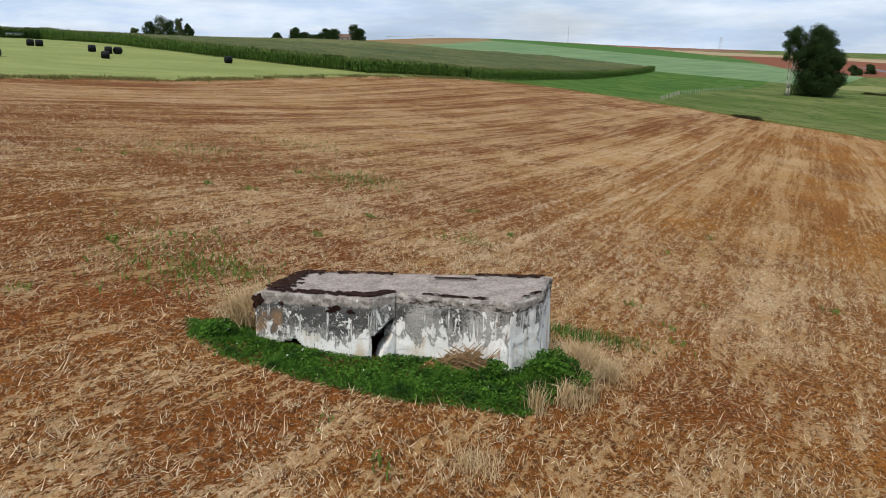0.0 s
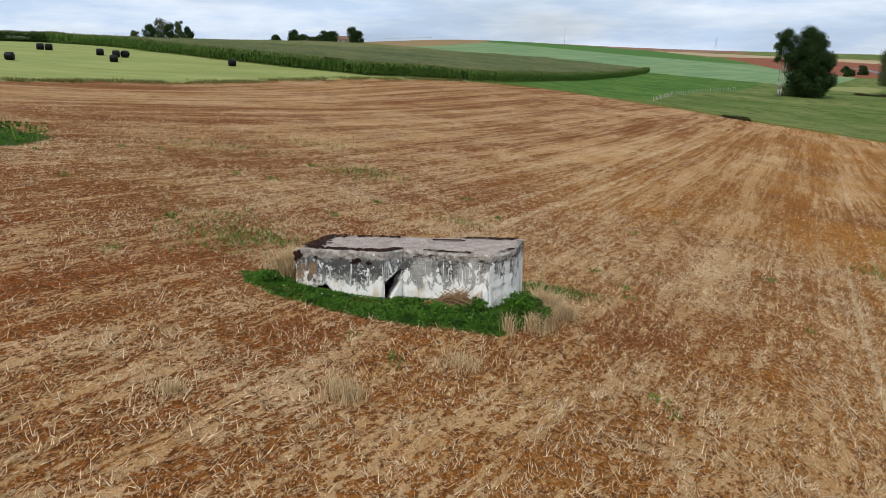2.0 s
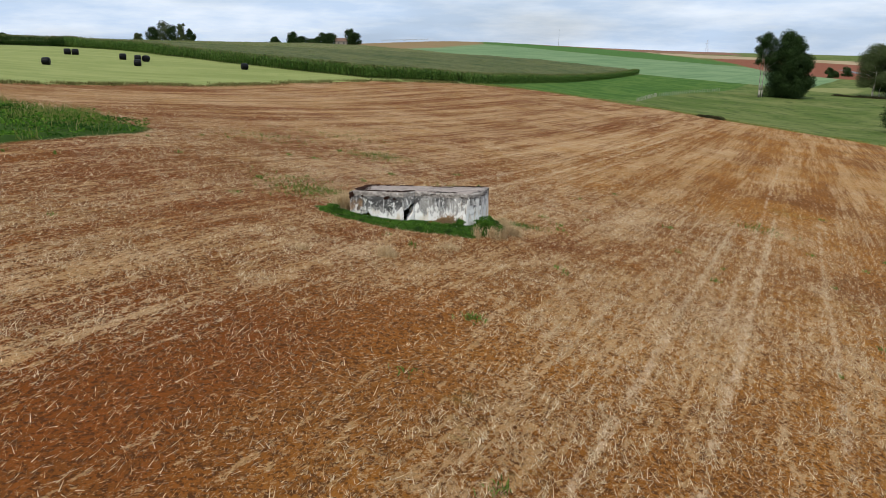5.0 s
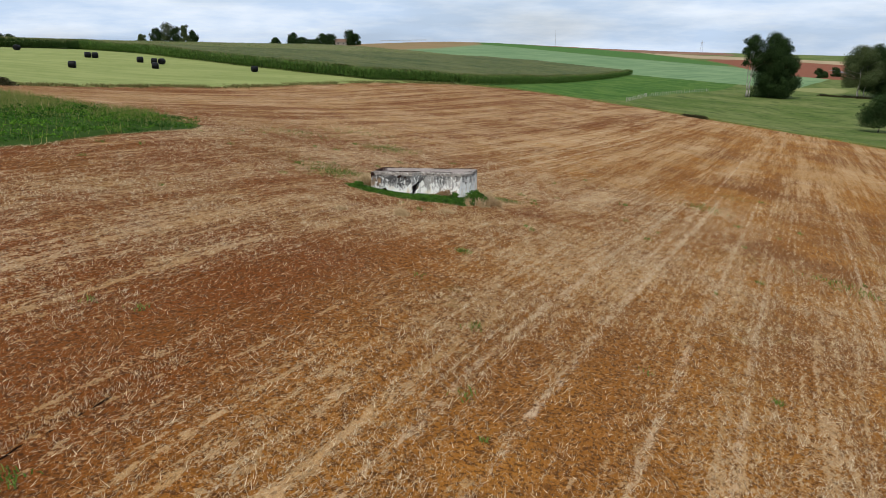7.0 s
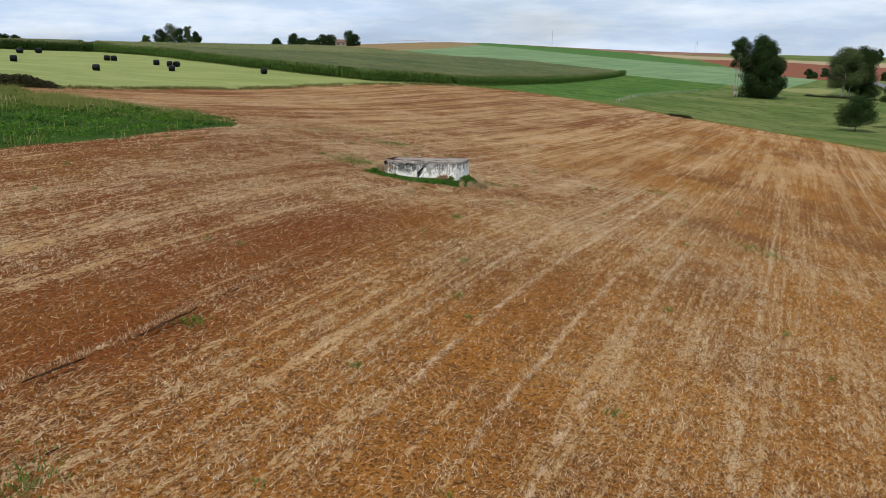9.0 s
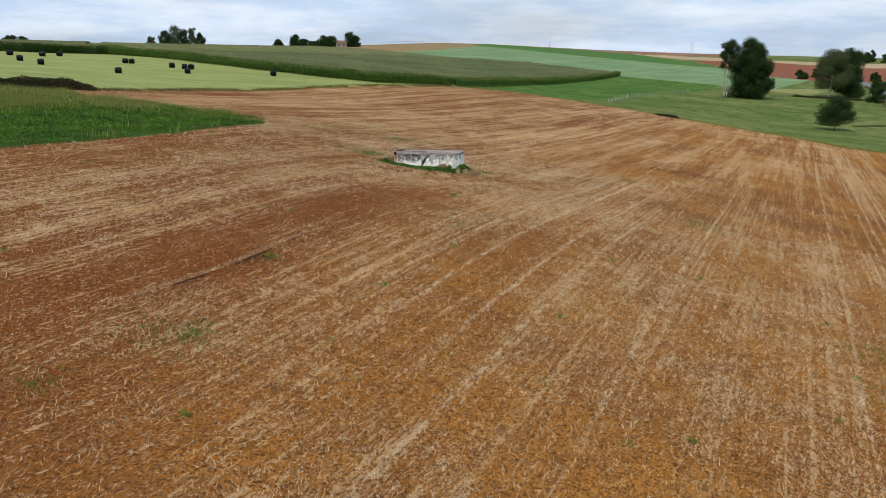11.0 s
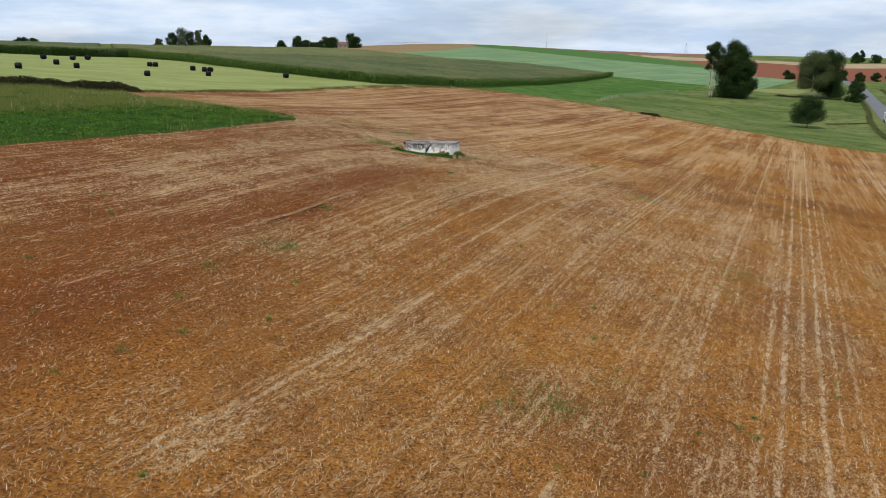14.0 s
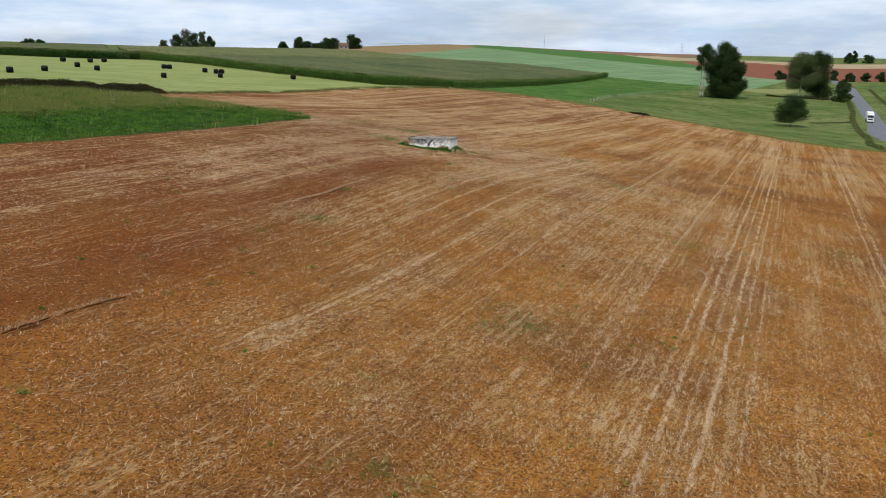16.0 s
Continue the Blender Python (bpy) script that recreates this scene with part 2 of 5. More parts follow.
def ground_material():
    m, nt, b = mat("earth and fields", 1.0, 0.04)
    g = Net(nt)
    world = g.coords()
    rows = g.coords(turn=HEAD)                       # x across the rows, y along them
    far = g.noise(world, 0.035, 3)
    mid = g.noise(world, 0.35, 5, 0.6)
    fine = g.noise(world, 9.0, 4, 0.65)
    # stubble: red earth under chopped straw
    soil = g.mix(g.attr("ochre"), (0.170, 0.050, 0.011), (0.350, 0.146, 0.024))
    soil = g.mix(g.ramp(g.noise(world, 0.11, 4), 0.40, 0.70), soil, (0.200, 0.076, 0.017))
    soil = g.mix(g.math("MULTIPLY", g.ramp(g.noise(world, 1.9, 5, 0.7), 0.48, 0.62), 0.55), soil, (0.125, 0.046, 0.012))
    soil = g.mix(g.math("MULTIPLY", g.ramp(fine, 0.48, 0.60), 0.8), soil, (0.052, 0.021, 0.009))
    cover = g.attr("straw")
    apart = g.node("ShaderNodeSeparateXYZ")
    g.link(rows, apart.inputs[0])
    across = g.math("ADD", apart.outputs[0], g.math("MULTIPLY", g.math("SUBTRACT", g.noise(world, 0.12, 2), 0.5), 0.5))
    down = apart.outputs[1]
    lines = None
    for at, wide, gain, l0, l1 in STRAW_LINES:
        one = g.ramp(g.math("ABSOLUTE", g.math("SUBTRACT", across, at)), wide * 1.25, wide * 0.3)
        one = g.math("MULTIPLY", one, g.math("MULTIPLY", g.ramp(down, l0 - 1, l0 + 8), g.ramp(down, l1 + 1, l1 - 9)))
        one = g.math("MULTIPLY", one, gain)
        lines = one if lines is None else g.math("MAXIMUM", lines, one)
    lines = g.math("MULTIPLY", lines, g.math("ADD", 0.08, g.math("MULTIPLY", g.ramp(g.noise(world, 0.75, 5, 0.7), 0.42, 0.58), 0.92)))
    drill = g.noise(g.coords(scale=(1, 0.012, 1), turn=HEAD), 3.6, 3, 0.65)          # single drill rows
    wisps = g.noise(g.coords(scale=(1, 0.30, 1), turn=HEAD), 5.2, 5, 0.7)            # wisps a hand's breadth wide
    tufts = g.noise(g.coords(scale=(1, 0.55, 1), turn=HEAD + 0.35), 12.0, 4, 0.7)    # stalks
    strands = g.noise(g.coords(scale=(0.45, 1, 1), turn=HEAD + 0.6), 21.0, 3, 0.65)
    amount = g.math("MULTIPLY", g.math("SUBTRACT", cover, 0.5), 0.30)
    amount = g.math("ADD", amount, g.math("MULTIPLY", lines, 0.26))
    amount = g.math("ADD", amount, g.math("MULTIPLY", g.math("SUBTRACT", drill, 0.5), 0.50))
    swath = g.noise(g.coords(scale=(1, 0.010, 1), turn=HEAD), 0.95, 4, 0.7)
    amount = g.math("ADD", amount, g.math("MULTIPLY", g.math("SUBTRACT", swath, 0.5), 0.46))
    spread_rows = g.noise(g.coords(scale=(1, 0.007, 1), turn=HEAD), 0.55, 6, 0.8)
    amount = g.math("ADD", amount, g.math("MULTIPLY", g.math("MULTIPLY", g.math("SUBTRACT", spread_rows, 0.5), 1.1), g.ramp(down, 18, 60)))
    big = g.ramp(g.math("ADD", g.math("ADD", wisps, g.math("MULTIPLY", g.math("SUBTRACT", tufts, 0.5), 0.5)), amount), 0.535, 0.585)
    small = g.ramp(g.math("ADD", g.math("ADD", tufts, g.math("MULTIPLY", g.math("SUBTRACT", strands, 0.5), 0.6)), g.math("MULTIPLY", amount, 0.8)), 0.56, 0.61)
    strawed = g.math("MAXIMUM", g.math("MULTIPLY", big, 0.62), g.math("MULTIPLY", small, 0.66))
    straw = g.mix(g.ramp(mid, 0.3, 0.7), (0.50, 0.315, 0.140), (0.66, 0.480, 0.285))
    straw = g.mix(g.math("MULTIPLY", g.ramp(g.noise(world, 0.075, 4, 0.6), 0.42, 0.62), 0.55), straw, (0.345, 0.200, 0.078))
    straw = g.mix(g.ramp(strands, 0.40, 0.62), g.mix(0.5, straw, (0.36, 0.19, 0.065)), straw)
    stub = g.mix(strawed, soil, straw)
    stub = g.mix(g.math("MULTIPLY", lines, g.math("MULTIPLY", g.ramp(g.math("ADD", wisps, g.math("MULTIPLY", tufts, 0.4)), 0.62, 0.76), 0.85)), stub, (0.70, 0.55, 0.40))
    # shade between the stalks, painted as dark specks and larger blotches
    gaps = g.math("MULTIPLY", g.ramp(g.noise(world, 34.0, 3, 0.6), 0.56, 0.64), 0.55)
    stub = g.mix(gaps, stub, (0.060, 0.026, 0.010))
    hollow_shade = g.math("MULTIPLY", g.ramp(g.noise(g.coords(scale=(1, 0.5, 1), turn=HEAD), 7.5, 5, 0.75), 0.54, 0.62), 0.55)
    stub = g.mix(hollow_shade, stub, (0.085, 0.035, 0.013))
    # glints on the stalks, put into the colour as pale flecks
    glints = g.math("MULTIPLY", g.ramp(g.noise(g.coords(scale=(1, 0.4, 1), turn=HEAD - 0.4), 26.0, 3, 0.65), 0.60, 0.66), g.math("ADD", 0.05, g.math("MULTIPLY", cover, 0.55)))
    stub = g.mix(glints, stub, (0.74, 0.585, 0.40))
    weeds = g.math("MULTIPLY", g.ramp(g.noise(world, 0.13, 5, 0.65), 0.60, 0.74), g.ramp(g.noise(world, 2.4, 4), 0.45, 0.62))
    stub = g.mix(g.math("MULTIPLY", weeds, 0.55), stub, (0.12, 0.15, 0.04))
    # the other land
    pasture = g.mix(g.ramp(g.noise(world, 0.05, 5, 0.65), 0.35, 0.65), (0.080, 0.118, 0.026), (0.155, 0.172, 0.058))
    pasture = g.mix(g.ramp(g.noise(world, 0.22, 4, 0.6), 0.45, 0.75), pasture, (0.050, 0.078, 0.020))
    rank = g.math("MULTIPLY", g.ramp(g.noise(world, 0.7, 5, 0.7), 0.56, 0.66), 0.6)
    pasture = g.mix(rank, pasture, (0.035, 0.058, 0.016))
    pasture = g.mix(g.math("MULTIPLY", g.ramp(g.noise(world, 0.45, 5, 0.7), 0.60, 0.70), 0.5), pasture, (0.24, 0.22, 0.10))
    mown = g.noise(g.coords(scale=(0.28, 0.02, 1), turn=radians(64)), 1.0, 3)
    meadow = g.mix(g.ramp(mown, 0.3, 0.7), (0.200, 0.232, 0.074), (0.268, 0.292, 0.104))
    meadow = g.mix(g.ramp(mid, 0.5, 0.8), meadow, (0.175, 0.215, 0.064))
    strip = g.mix(g.ramp(g.noise(world, 0.12, 6, 0.75), 0.38, 0.62), (0.040, 0.098, 0.017), (0.085, 0.145, 0.030))
    drills = g.noise(g.coords(scale=(0.25, 0.012, 1), turn=radians(40)), 1.0, 4, 0.6)
    wheat = g.mix(g.ramp(g.math("ADD", g.math("MULTIPLY", drills, 0.6), g.math("MULTIPLY", g.noise(world, 0.03, 6, 0.7), 0.5)), 0.42, 0.68), (0.115, 0.190, 0.088), (0.172, 0.250, 0.122))
    beet = g.mix(g.ramp(mid, 0.3, 0.7), (0.055, 0.125, 0.030), (0.070, 0.145, 0.036))
    tilled = g.mix(g.ramp(far, 0.3, 0.7), (0.25, 0.165, 0.085), (0.205, 0.15, 0.07))
    tan = g.mix(g.ramp(far, 0.3, 0.7), (0.38, 0.29, 0.18), (0.30, 0.23, 0.14))
    brown = g.mix(g.ramp(far, 0.3, 0.7), (0.19, 0.10, 0.065), (0.24, 0.14, 0.09))
    red = g.mix(g.ramp(mid, 0.3, 0.7), (0.185, 0.068, 0.040), (0.215, 0.085, 0.050))
    fallow = g.mix(g.ramp(mid, 0.3, 0.7), (0.185, 0.200, 0.070), (0.230, 0.225, 0.090))
    clover = g.mix(g.ramp(mid, 0.3, 0.7), (0.030, 0.062, 0.010), (0.045, 0.085, 0.016))
    col = pasture
    wob = g.math("MULTIPLY", g.math("SUBTRACT", g.noise(world, 0.25, 4), 0.5), 2.2)
    wide = g.math("MULTIPLY", g.math("SUBTRACT", g.noise(world, 0.05, 3), 0.5), 4.0)
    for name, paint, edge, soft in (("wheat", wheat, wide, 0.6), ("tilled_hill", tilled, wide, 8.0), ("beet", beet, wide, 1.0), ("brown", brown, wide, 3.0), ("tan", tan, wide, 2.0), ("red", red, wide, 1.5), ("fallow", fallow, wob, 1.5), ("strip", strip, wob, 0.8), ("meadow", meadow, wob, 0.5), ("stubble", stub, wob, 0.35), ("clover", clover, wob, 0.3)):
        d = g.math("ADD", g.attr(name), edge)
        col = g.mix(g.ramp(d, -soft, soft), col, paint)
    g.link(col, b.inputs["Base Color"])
    g.bump(g.math("ADD", g.math("MULTIPLY", fine, 0.6), g.math("MULTIPLY", strawed, 0.6)), b, 0.8, 0.05)
    return m


def blade_material(name, a, c, rough=0.7, spot=None, glow=0.25):
    """Leaves, blades and straw: every island its own tint, some light through."""
    m, nt, b = mat(name, rough, 0.10)
    g = Net(nt)
    geo = g.node("ShaderNodeNewGeometry")
    col = g.mix(geo.outputs["Random Per Island"], a, c)
    if spot:
        col = g.mix(g.ramp(g.noise(g.coords(), spot[1], 3), 0.45, 0.65), col, spot[0])
    g.link(col, b.inputs["Base Color"])
    if glow:
        tr = g.node("ShaderNodeBsdfTranslucent")
        g.link(col, tr.inputs["Color"])
        sh = g.node("ShaderNodeMixShader", Fac=glow)
        g.link(b.outputs[0], sh.inputs[1])
        g.link(tr.outputs[0], sh.inputs[2])
        g.link(sh.outputs[0], nt.nodes["Material Output"].inputs["Surface"])
    return m


def plain_material(name, a, c, scale=6.0, rough=0.7, spec=0.3, metal=0.0, bump=0.2, dist=0.01):
    m, nt, b = mat(name, rough, spec)
    g = Net(nt)
    v = g.coords()
    n = g.noise(v, scale, 6, 0.62)
    n2 = g.noise(v, scale * 0.17, 3)
    col = g.mix(g.ramp(g.math("ADD", g.math("MULTIPLY", n, 0.65), g.math("MULTIPLY", n2, 0.4)), 0.35, 0.72), a, c)
    g.link(col, b.inputs["Base Color"])
    b.inputs["Metallic"].default_value = metal
    g.bump(n, b, bump, dist)
    return m


def canopy_material(name, a, c):
    """The top of a stand of maize: leaves in streaks along its rows, tasselled in patches."""
    m, nt, b = mat(name, 0.85, 0.1)
    g = Net(nt)
    v = g.coords()
    streak = g.noise(g.coords(scale=(0.05, 0.55, 1), turn=-0.25), 1.0, 5, 0.7)
    clump = g.noise(v, 1.1, 5, 0.7)
    patch = g.noise(v, 0.035, 4, 0.6)
    mixed = g.math("ADD", g.math("MULTIPLY", streak, 0.5), g.math("ADD", g.math("MULTIPLY", clump, 0.45), g.math("MULTIPLY", patch, 0.35)))
    g.link(g.mix(g.ramp(mixed, 0.53, 0.78), a, c), b.inputs["Base Color"])
    g.bump(clump, b, 1.0, 0.3)
    return m


def concrete_material():
    """Old shuttered concrete: grey, sooty lichen, lime and flaking whitewash, rusty runs."""
    m, nt, b = mat("weathered concrete", 0.92, 0.15)
    g = Net(nt)
    v = g.coords()
    sep = g.node("ShaderNodeSeparateXYZ")
    g.link(v, sep.inputs[0])
    x, z = sep.outputs[0], sep.outputs[2]
    runs = g.noise(g.coords(scale=(1, 1, 0.12)), 9.0, 6, 0.65)
    big = g.noise(v, 1.7, 5, 0.6)
    fine = g.noise(v, 26.0, 5, 0.7)
    spots = g.noise(v, 7.5, 8, 0.75)
    grey = g.mix(g.ramp(big, 0.3, 0.7), (0.30, 0.283, 0.258), (0.52, 0.492, 0.448))
    grey = g.mix(g.math("MULTIPLY", g.ramp(fine, 0.45, 0.70), 0.7), grey, (0.19, 0.180, 0.165))
    grey = g.mix(g.math("MULTIPLY", g.ramp(spots, 0.48, 0.60), 0.7), grey, (0.54, 0.52, 0.48))
    # shutter board lines
    board = g.math("ABSOLUTE", g.math("SUBTRACT", g.math("FRACT", g.math("ADD", g.math("MULTIPLY", z, 3.7), g.math("MULTIPLY", big, 0.16))), 0.5))
    grey = g.mix(g.math("MULTIPLY", g.ramp(board, 0.46, 0.495), g.math("MULTIPLY", g.ramp(spots, 0.40, 0.55), 0.6)), grey, (0.14, 0.130, 0.118))
    # lichen and soot in speckled fields on the upper half
    soot = g.math("ADD", g.math("MULTIPLY", g.ramp(z, 1.25, 1.75), 0.26), g.math("ADD", g.math("MULTIPLY", runs, 0.36), g.math("ADD", g.math("MULTIPLY", g.noise(v, 1.15, 3, 0.5, 0.4), 0.62), g.math("MULTIPLY", g.noise(v, 15.0, 6, 0.75), 0.50))))
    grey = g.mix(g.math("MULTIPLY", g.ramp(g.math("ADD", soot, g.math("MULTIPLY", g.ramp(x, -0.9, -1.2), 0.09)), 0.91, 1.04), 0.92), grey, (0.062, 0.061, 0.060))
    # the rounded top course, browner and paler
    course = g.ramp(g.math("ADD", z, g.math("MULTIPLY", g.math("SUBTRACT", spots, 0.5), 0.22)), 1.99, 2.05)
    capstone = g.mix(g.ramp(spots, 0.42, 0.60), (0.20, 0.170, 0.145), (0.47, 0.425, 0.375))
    grey = g.mix(g.math("MULTIPLY", course, 0.85), grey, capstone)
    # whitewash left in curling flakes, most of it low on the wall
    flakes = g.noise(g.coords(scale=(1, 1, 0.8)), 3.9, 10, 0.68, 0.8)
    crumbs = g.noise(v, 18.0, 7, 0.72)
    wash = g.math("SUBTRACT", g.math("ADD", g.math("MULTIPLY", flakes, 0.95), g.math("ADD", g.math("MULTIPLY", runs, 0.42), g.math("MULTIPLY", crumbs, 0.26))), g.math("MULTIPLY", z, 0.22))
    wash = g.math("ADD", wash, g.math("MULTIPLY", g.ramp(x, 0.9, 1.35), 0.05))
    cut = g.ramp(wash, 0.482, 0.506)
    # tongues of whitewash that climb from the foot of the wall
    tongue = g.noise(g.coords(scale=(1, 1, 0.10)), 5.5, 6, 0.72)
    climb = g.math("ADD", g.math("MULTIPLY", g.math("SUBTRACT", tongue, 0.5), 2.3), g.math("MULTIPLY", g.math("SUBTRACT", crumbs, 0.5), 0.45))
    climb = g.math("SUBTRACT", g.math("ADD", climb, g.math("ADD", 1.42, g.math("MULTIPLY", g.ramp(x, -1.0, 0.3), 0.08))), z)
    tongues = g.math("MULTIPLY", g.ramp(climb, -0.02, 0.04), g.ramp(g.math("ADD", flakes, g.math("MULTIPLY", g.ramp(z, 1.5, 1.0), 0.12)), 0.42, 0.47))
    cut = g.math("MAXIMUM", cut, tongues)
    # thin pale veins where the wash has cracked away
    vein = g.math("ABSOLUTE", g.math("SUBTRACT", g.noise(g.coords(scale=(0.8, 0.8, 1.5)), 3.0, 4, 0.6, 0.9), 0.5))
    vein = g.math("MULTIPLY", g.ramp(vein, 0.013, 0.004), g.math("MULTIPLY", g.ramp(spots, 0.44, 0.54), g.ramp(z, 2.02, 1.90)))
    # lime running down from the top, thick on the chamfered corner
    lime = g.math("ADD", g.noise(g.coords(scale=(1, 1, 0.07)), 13.0, 4, 0.6), g.math("ADD", g.math("MULTIPLY", g.ramp(x, 0.95, 1.35), 0.12), g.math("MULTIPLY", g.math("SUBTRACT", g.noise(v, 2.2, 4), 0.5), 0.28)))
    lime = g.math("MULTIPLY", g.ramp(lime, 0.585, 0.66), g.ramp(z, 2.06, 1.86))
    cut = g.math("MAXIMUM", cut, g.math("MAXIMUM", g.math("MULTIPLY", vein, 0.8), g.math("MULTIPLY", lime, 0.88)))
    white = g.mix(g.ramp(fine, 0.3, 0.75), (0.92, 0.905, 0.86), (0.82, 0.795, 0.74))
    cream = g.math("MULTIPLY", g.ramp(g.noise(g.coords(scale=(1, 1, 0.3)), 3.2, 4), 0.50, 0.66), g.ramp(z, 1.75, 1.25))
    white = g.mix(g.math("MULTIPLY", cream, 0.85), white, (0.66, 0.54, 0.37))
    col = g.mix(cut, grey, white)
    rust = g.math("ADD", g.noise(g.coords(scale=(1, 1, 0.1)), 4.4, 5), g.math("MULTIPLY", g.ramp(x, -2.7, -3.05), 0.18))
    rust = g.math("MULTIPLY", g.math("MULTIPLY", g.ramp(rust, 0.58, 0.68), g.ramp(z, 1.98, 1.80)), g.ramp(g.noise(v, 6.0, 5), 0.34, 0.62))
    col = g.mix(g.math("MULTIPLY", rust, 0.8), col, (0.36, 0.215, 0.11))
    # pockets where the edge has crumbled
    gaps = g.math("MULTIPLY", g.math("MULTIPLY", g.ramp(z, 1.96, 2.02), g.ramp(z, 2.15, 2.09)), g.ramp(g.noise(g.coords(scale=(1, 1, 2.4)), 5.5, 6, 0.7), 0.53, 0.58))
    gaps = g.math("MULTIPLY", gaps, g.ramp(x, -1.0, -0.7))
    col = g.mix(g.math("MULTIPLY", gaps, 0.9), col, (0.045, 0.036, 0.030))
    g.link(col, b.inputs["Base Color"])
    hgt = g.math("ADD", g.math("SUBTRACT", g.math("MULTIPLY", cut, 0.45), gaps), g.math("ADD", g.math("MULTIPLY", fine, 0.5), g.math("MULTIPLY", spots, 0.7)))
    g.bump(hgt, b, 1.0, 0.04)
    return m


MAT_GROUND = ground_material()
MAT_CONCRETE = concrete_material()
MAT_ROOF = plain_material("concrete roof", (0.190, 0.155, 0.135), (0.410, 0.345, 0.300), 22.0, 0.93, 0.12, 0, 0.5, 0.02)
MAT_MOSS = plain_material("dark dry moss", (0.014, 0.007, 0.006), (0.050, 0.024, 0.016), 18.0, 0.98, 0.05, 0, 1.0, 0.03)
MAT_RUST = plain_material("rusty iron", (0.032, 0.017, 0.013), (0.075, 0.038, 0.026), 14.0, 0.85, 0.3, 0.3)
MAT_STRAW = blade_material("straw", (0.13, 0.066, 0.022), (0.80, 0.62, 0.385), 0.6, None, 0.15)
MAT_CHAFF = blade_material("chopped straw", (0.20, 0.085, 0.020), (0.52, 0.335, 0.155), 0.7, None, 0.15)
MAT_STUBBLE = blade_material("stubble", (0.34, 0.22, 0.10), (0.72, 0.58, 0.40), 0.6, None, 0.15)
MAT_DRY = blade_material("dry grass", (0.42, 0.29, 0.14), (0.70, 0.54, 0.33), 0.75)
MAT_REED = blade_material("brown dead stalks", (0.15, 0.085, 0.04), (0.38, 0.25, 0.13), 0.8)
MAT_GREEN = blade_material("lush grass", (0.036, 0.105, 0.010), (0.110, 0.225, 0.028), 0.6, ((0.03, 0.075, 0.012), 3.0))
MAT_WEED = blade_material("weeds", (0.066, 0.120, 0.016), (0.150, 0.215, 0.038), 0.7)
MAT_CLOVER = blade_material("clover leaves", (0.024, 0.092, 0.008), (0.125, 0.240, 0.022), 0.8, ((0.026, 0.075, 0.010), 0.5))
MAT_VERGE = blade_material("ripe verge grass", (0.105, 0.150, 0.026), (0.290, 0.280, 0.085), 0.75)
MAT_ROUGH = blade_material("rough bank grass", (0.060, 0.066, 0.018), (0.200, 0.165, 0.062), 0.8)
MAT_MAIZE = blade_material("maize leaves", (0.028, 0.080, 0.012), (0.150, 0.245, 0.050), 0.6)
MAT_MAIZE_DARK = blade_material("dark maize leaves", (0.016, 0.046, 0.008), (0.062, 0.110, 0.022), 0.7)
MAT_TASSEL = blade_material("maize tassels", (0.12, 0.12, 0.042), (0.20, 0.18, 0.075), 0.8)
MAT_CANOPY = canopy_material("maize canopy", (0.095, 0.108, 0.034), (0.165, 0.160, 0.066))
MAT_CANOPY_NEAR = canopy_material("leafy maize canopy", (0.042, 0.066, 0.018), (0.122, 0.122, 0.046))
MAT_BRAMBLE = blade_material("bramble leaves", (0.030, 0.036, 0.014), (0.078, 0.064, 0.028), 0.75)
MAT_HEDGE = blade_material("hedge leaves", (0.060, 0.085, 0.024), (0.180, 0.180, 0.070), 0.8)
MAT_DARKLEAF = blade_material("dark tree leaves", (0.014, 0.030, 0.008), (0.030, 0.054, 0.013), 0.85, None, 0.1)
MAT_LEAF = blade_material("tree leaves", (0.045, 0.066, 0.022), (0.080, 0.100, 0.036), 0.85, None, 0.1)
MAT_BARK = plain_material("bark", (0.10, 0.085, 0.065), (0.22, 0.19, 0.15), 3.0, 0.95, 0.1)
MAT_PALEBARK = plain_material("pale bark", (0.26, 0.24, 0.20), (0.42, 0.39, 0.33), 2.0, 0.95, 0.1)
MAT_WRAP = plain_material("black stretch film", (0.0035, 0.0035, 0.004), (0.008, 0.008, 0.009), 3.0, 0.45, 0.12, 0, 0.5, 0.03)
MAT_POST = plain_material("grey weathered wood", (0.28, 0.25, 0.20), (0.42, 0.38, 0.31), 8.0, 0.9, 0.1)
MAT_ASPHALT = plain_material("asphalt", (0.115, 0.115, 0.125), (0.16, 0.16, 0.17), 0.8, 0.85, 0.25)
MAT_WHITE = plain_material("white paint", (0.70, 0.70, 0.70), (0.80, 0.80, 0.80), 2.0, 0.4, 0.5, 0, 0.02)
MAT_GLASS = plain_material("dark windscreen", (0.02, 0.025, 0.03), (0.03, 0.035, 0.04), 2.0, 0.12, 0.6, 0, 0.0)
MAT_RUBBER = plain_material("tyre rubber", (0.015, 0.015, 0.015), (0.03, 0.03, 0.03), 9.0, 0.9, 0.2)
MAT_STEEL = plain_material("galvanised steel", (0.42, 0.43, 0.44), (0.58, 0.59, 0.60), 5.0, 0.5, 0.4, 0.6)
MAT_TILES = plain_material("red roof tiles", (0.16, 0.10, 0.075), (0.22, 0.14, 0.10), 4.0, 0.9, 0.15)
MAT_WALL = plain_material("pale render", (0.28, 0.24, 0.19), (0.36, 0.31, 0.25), 2.0, 0.9, 0.15)
MAT_CLOD = plain_material("earth clods", (0.17, 0.065, 0.022), (0.25, 0.11, 0.04), 12.0, 0.97, 0.08, 0, 0.8, 0.02)
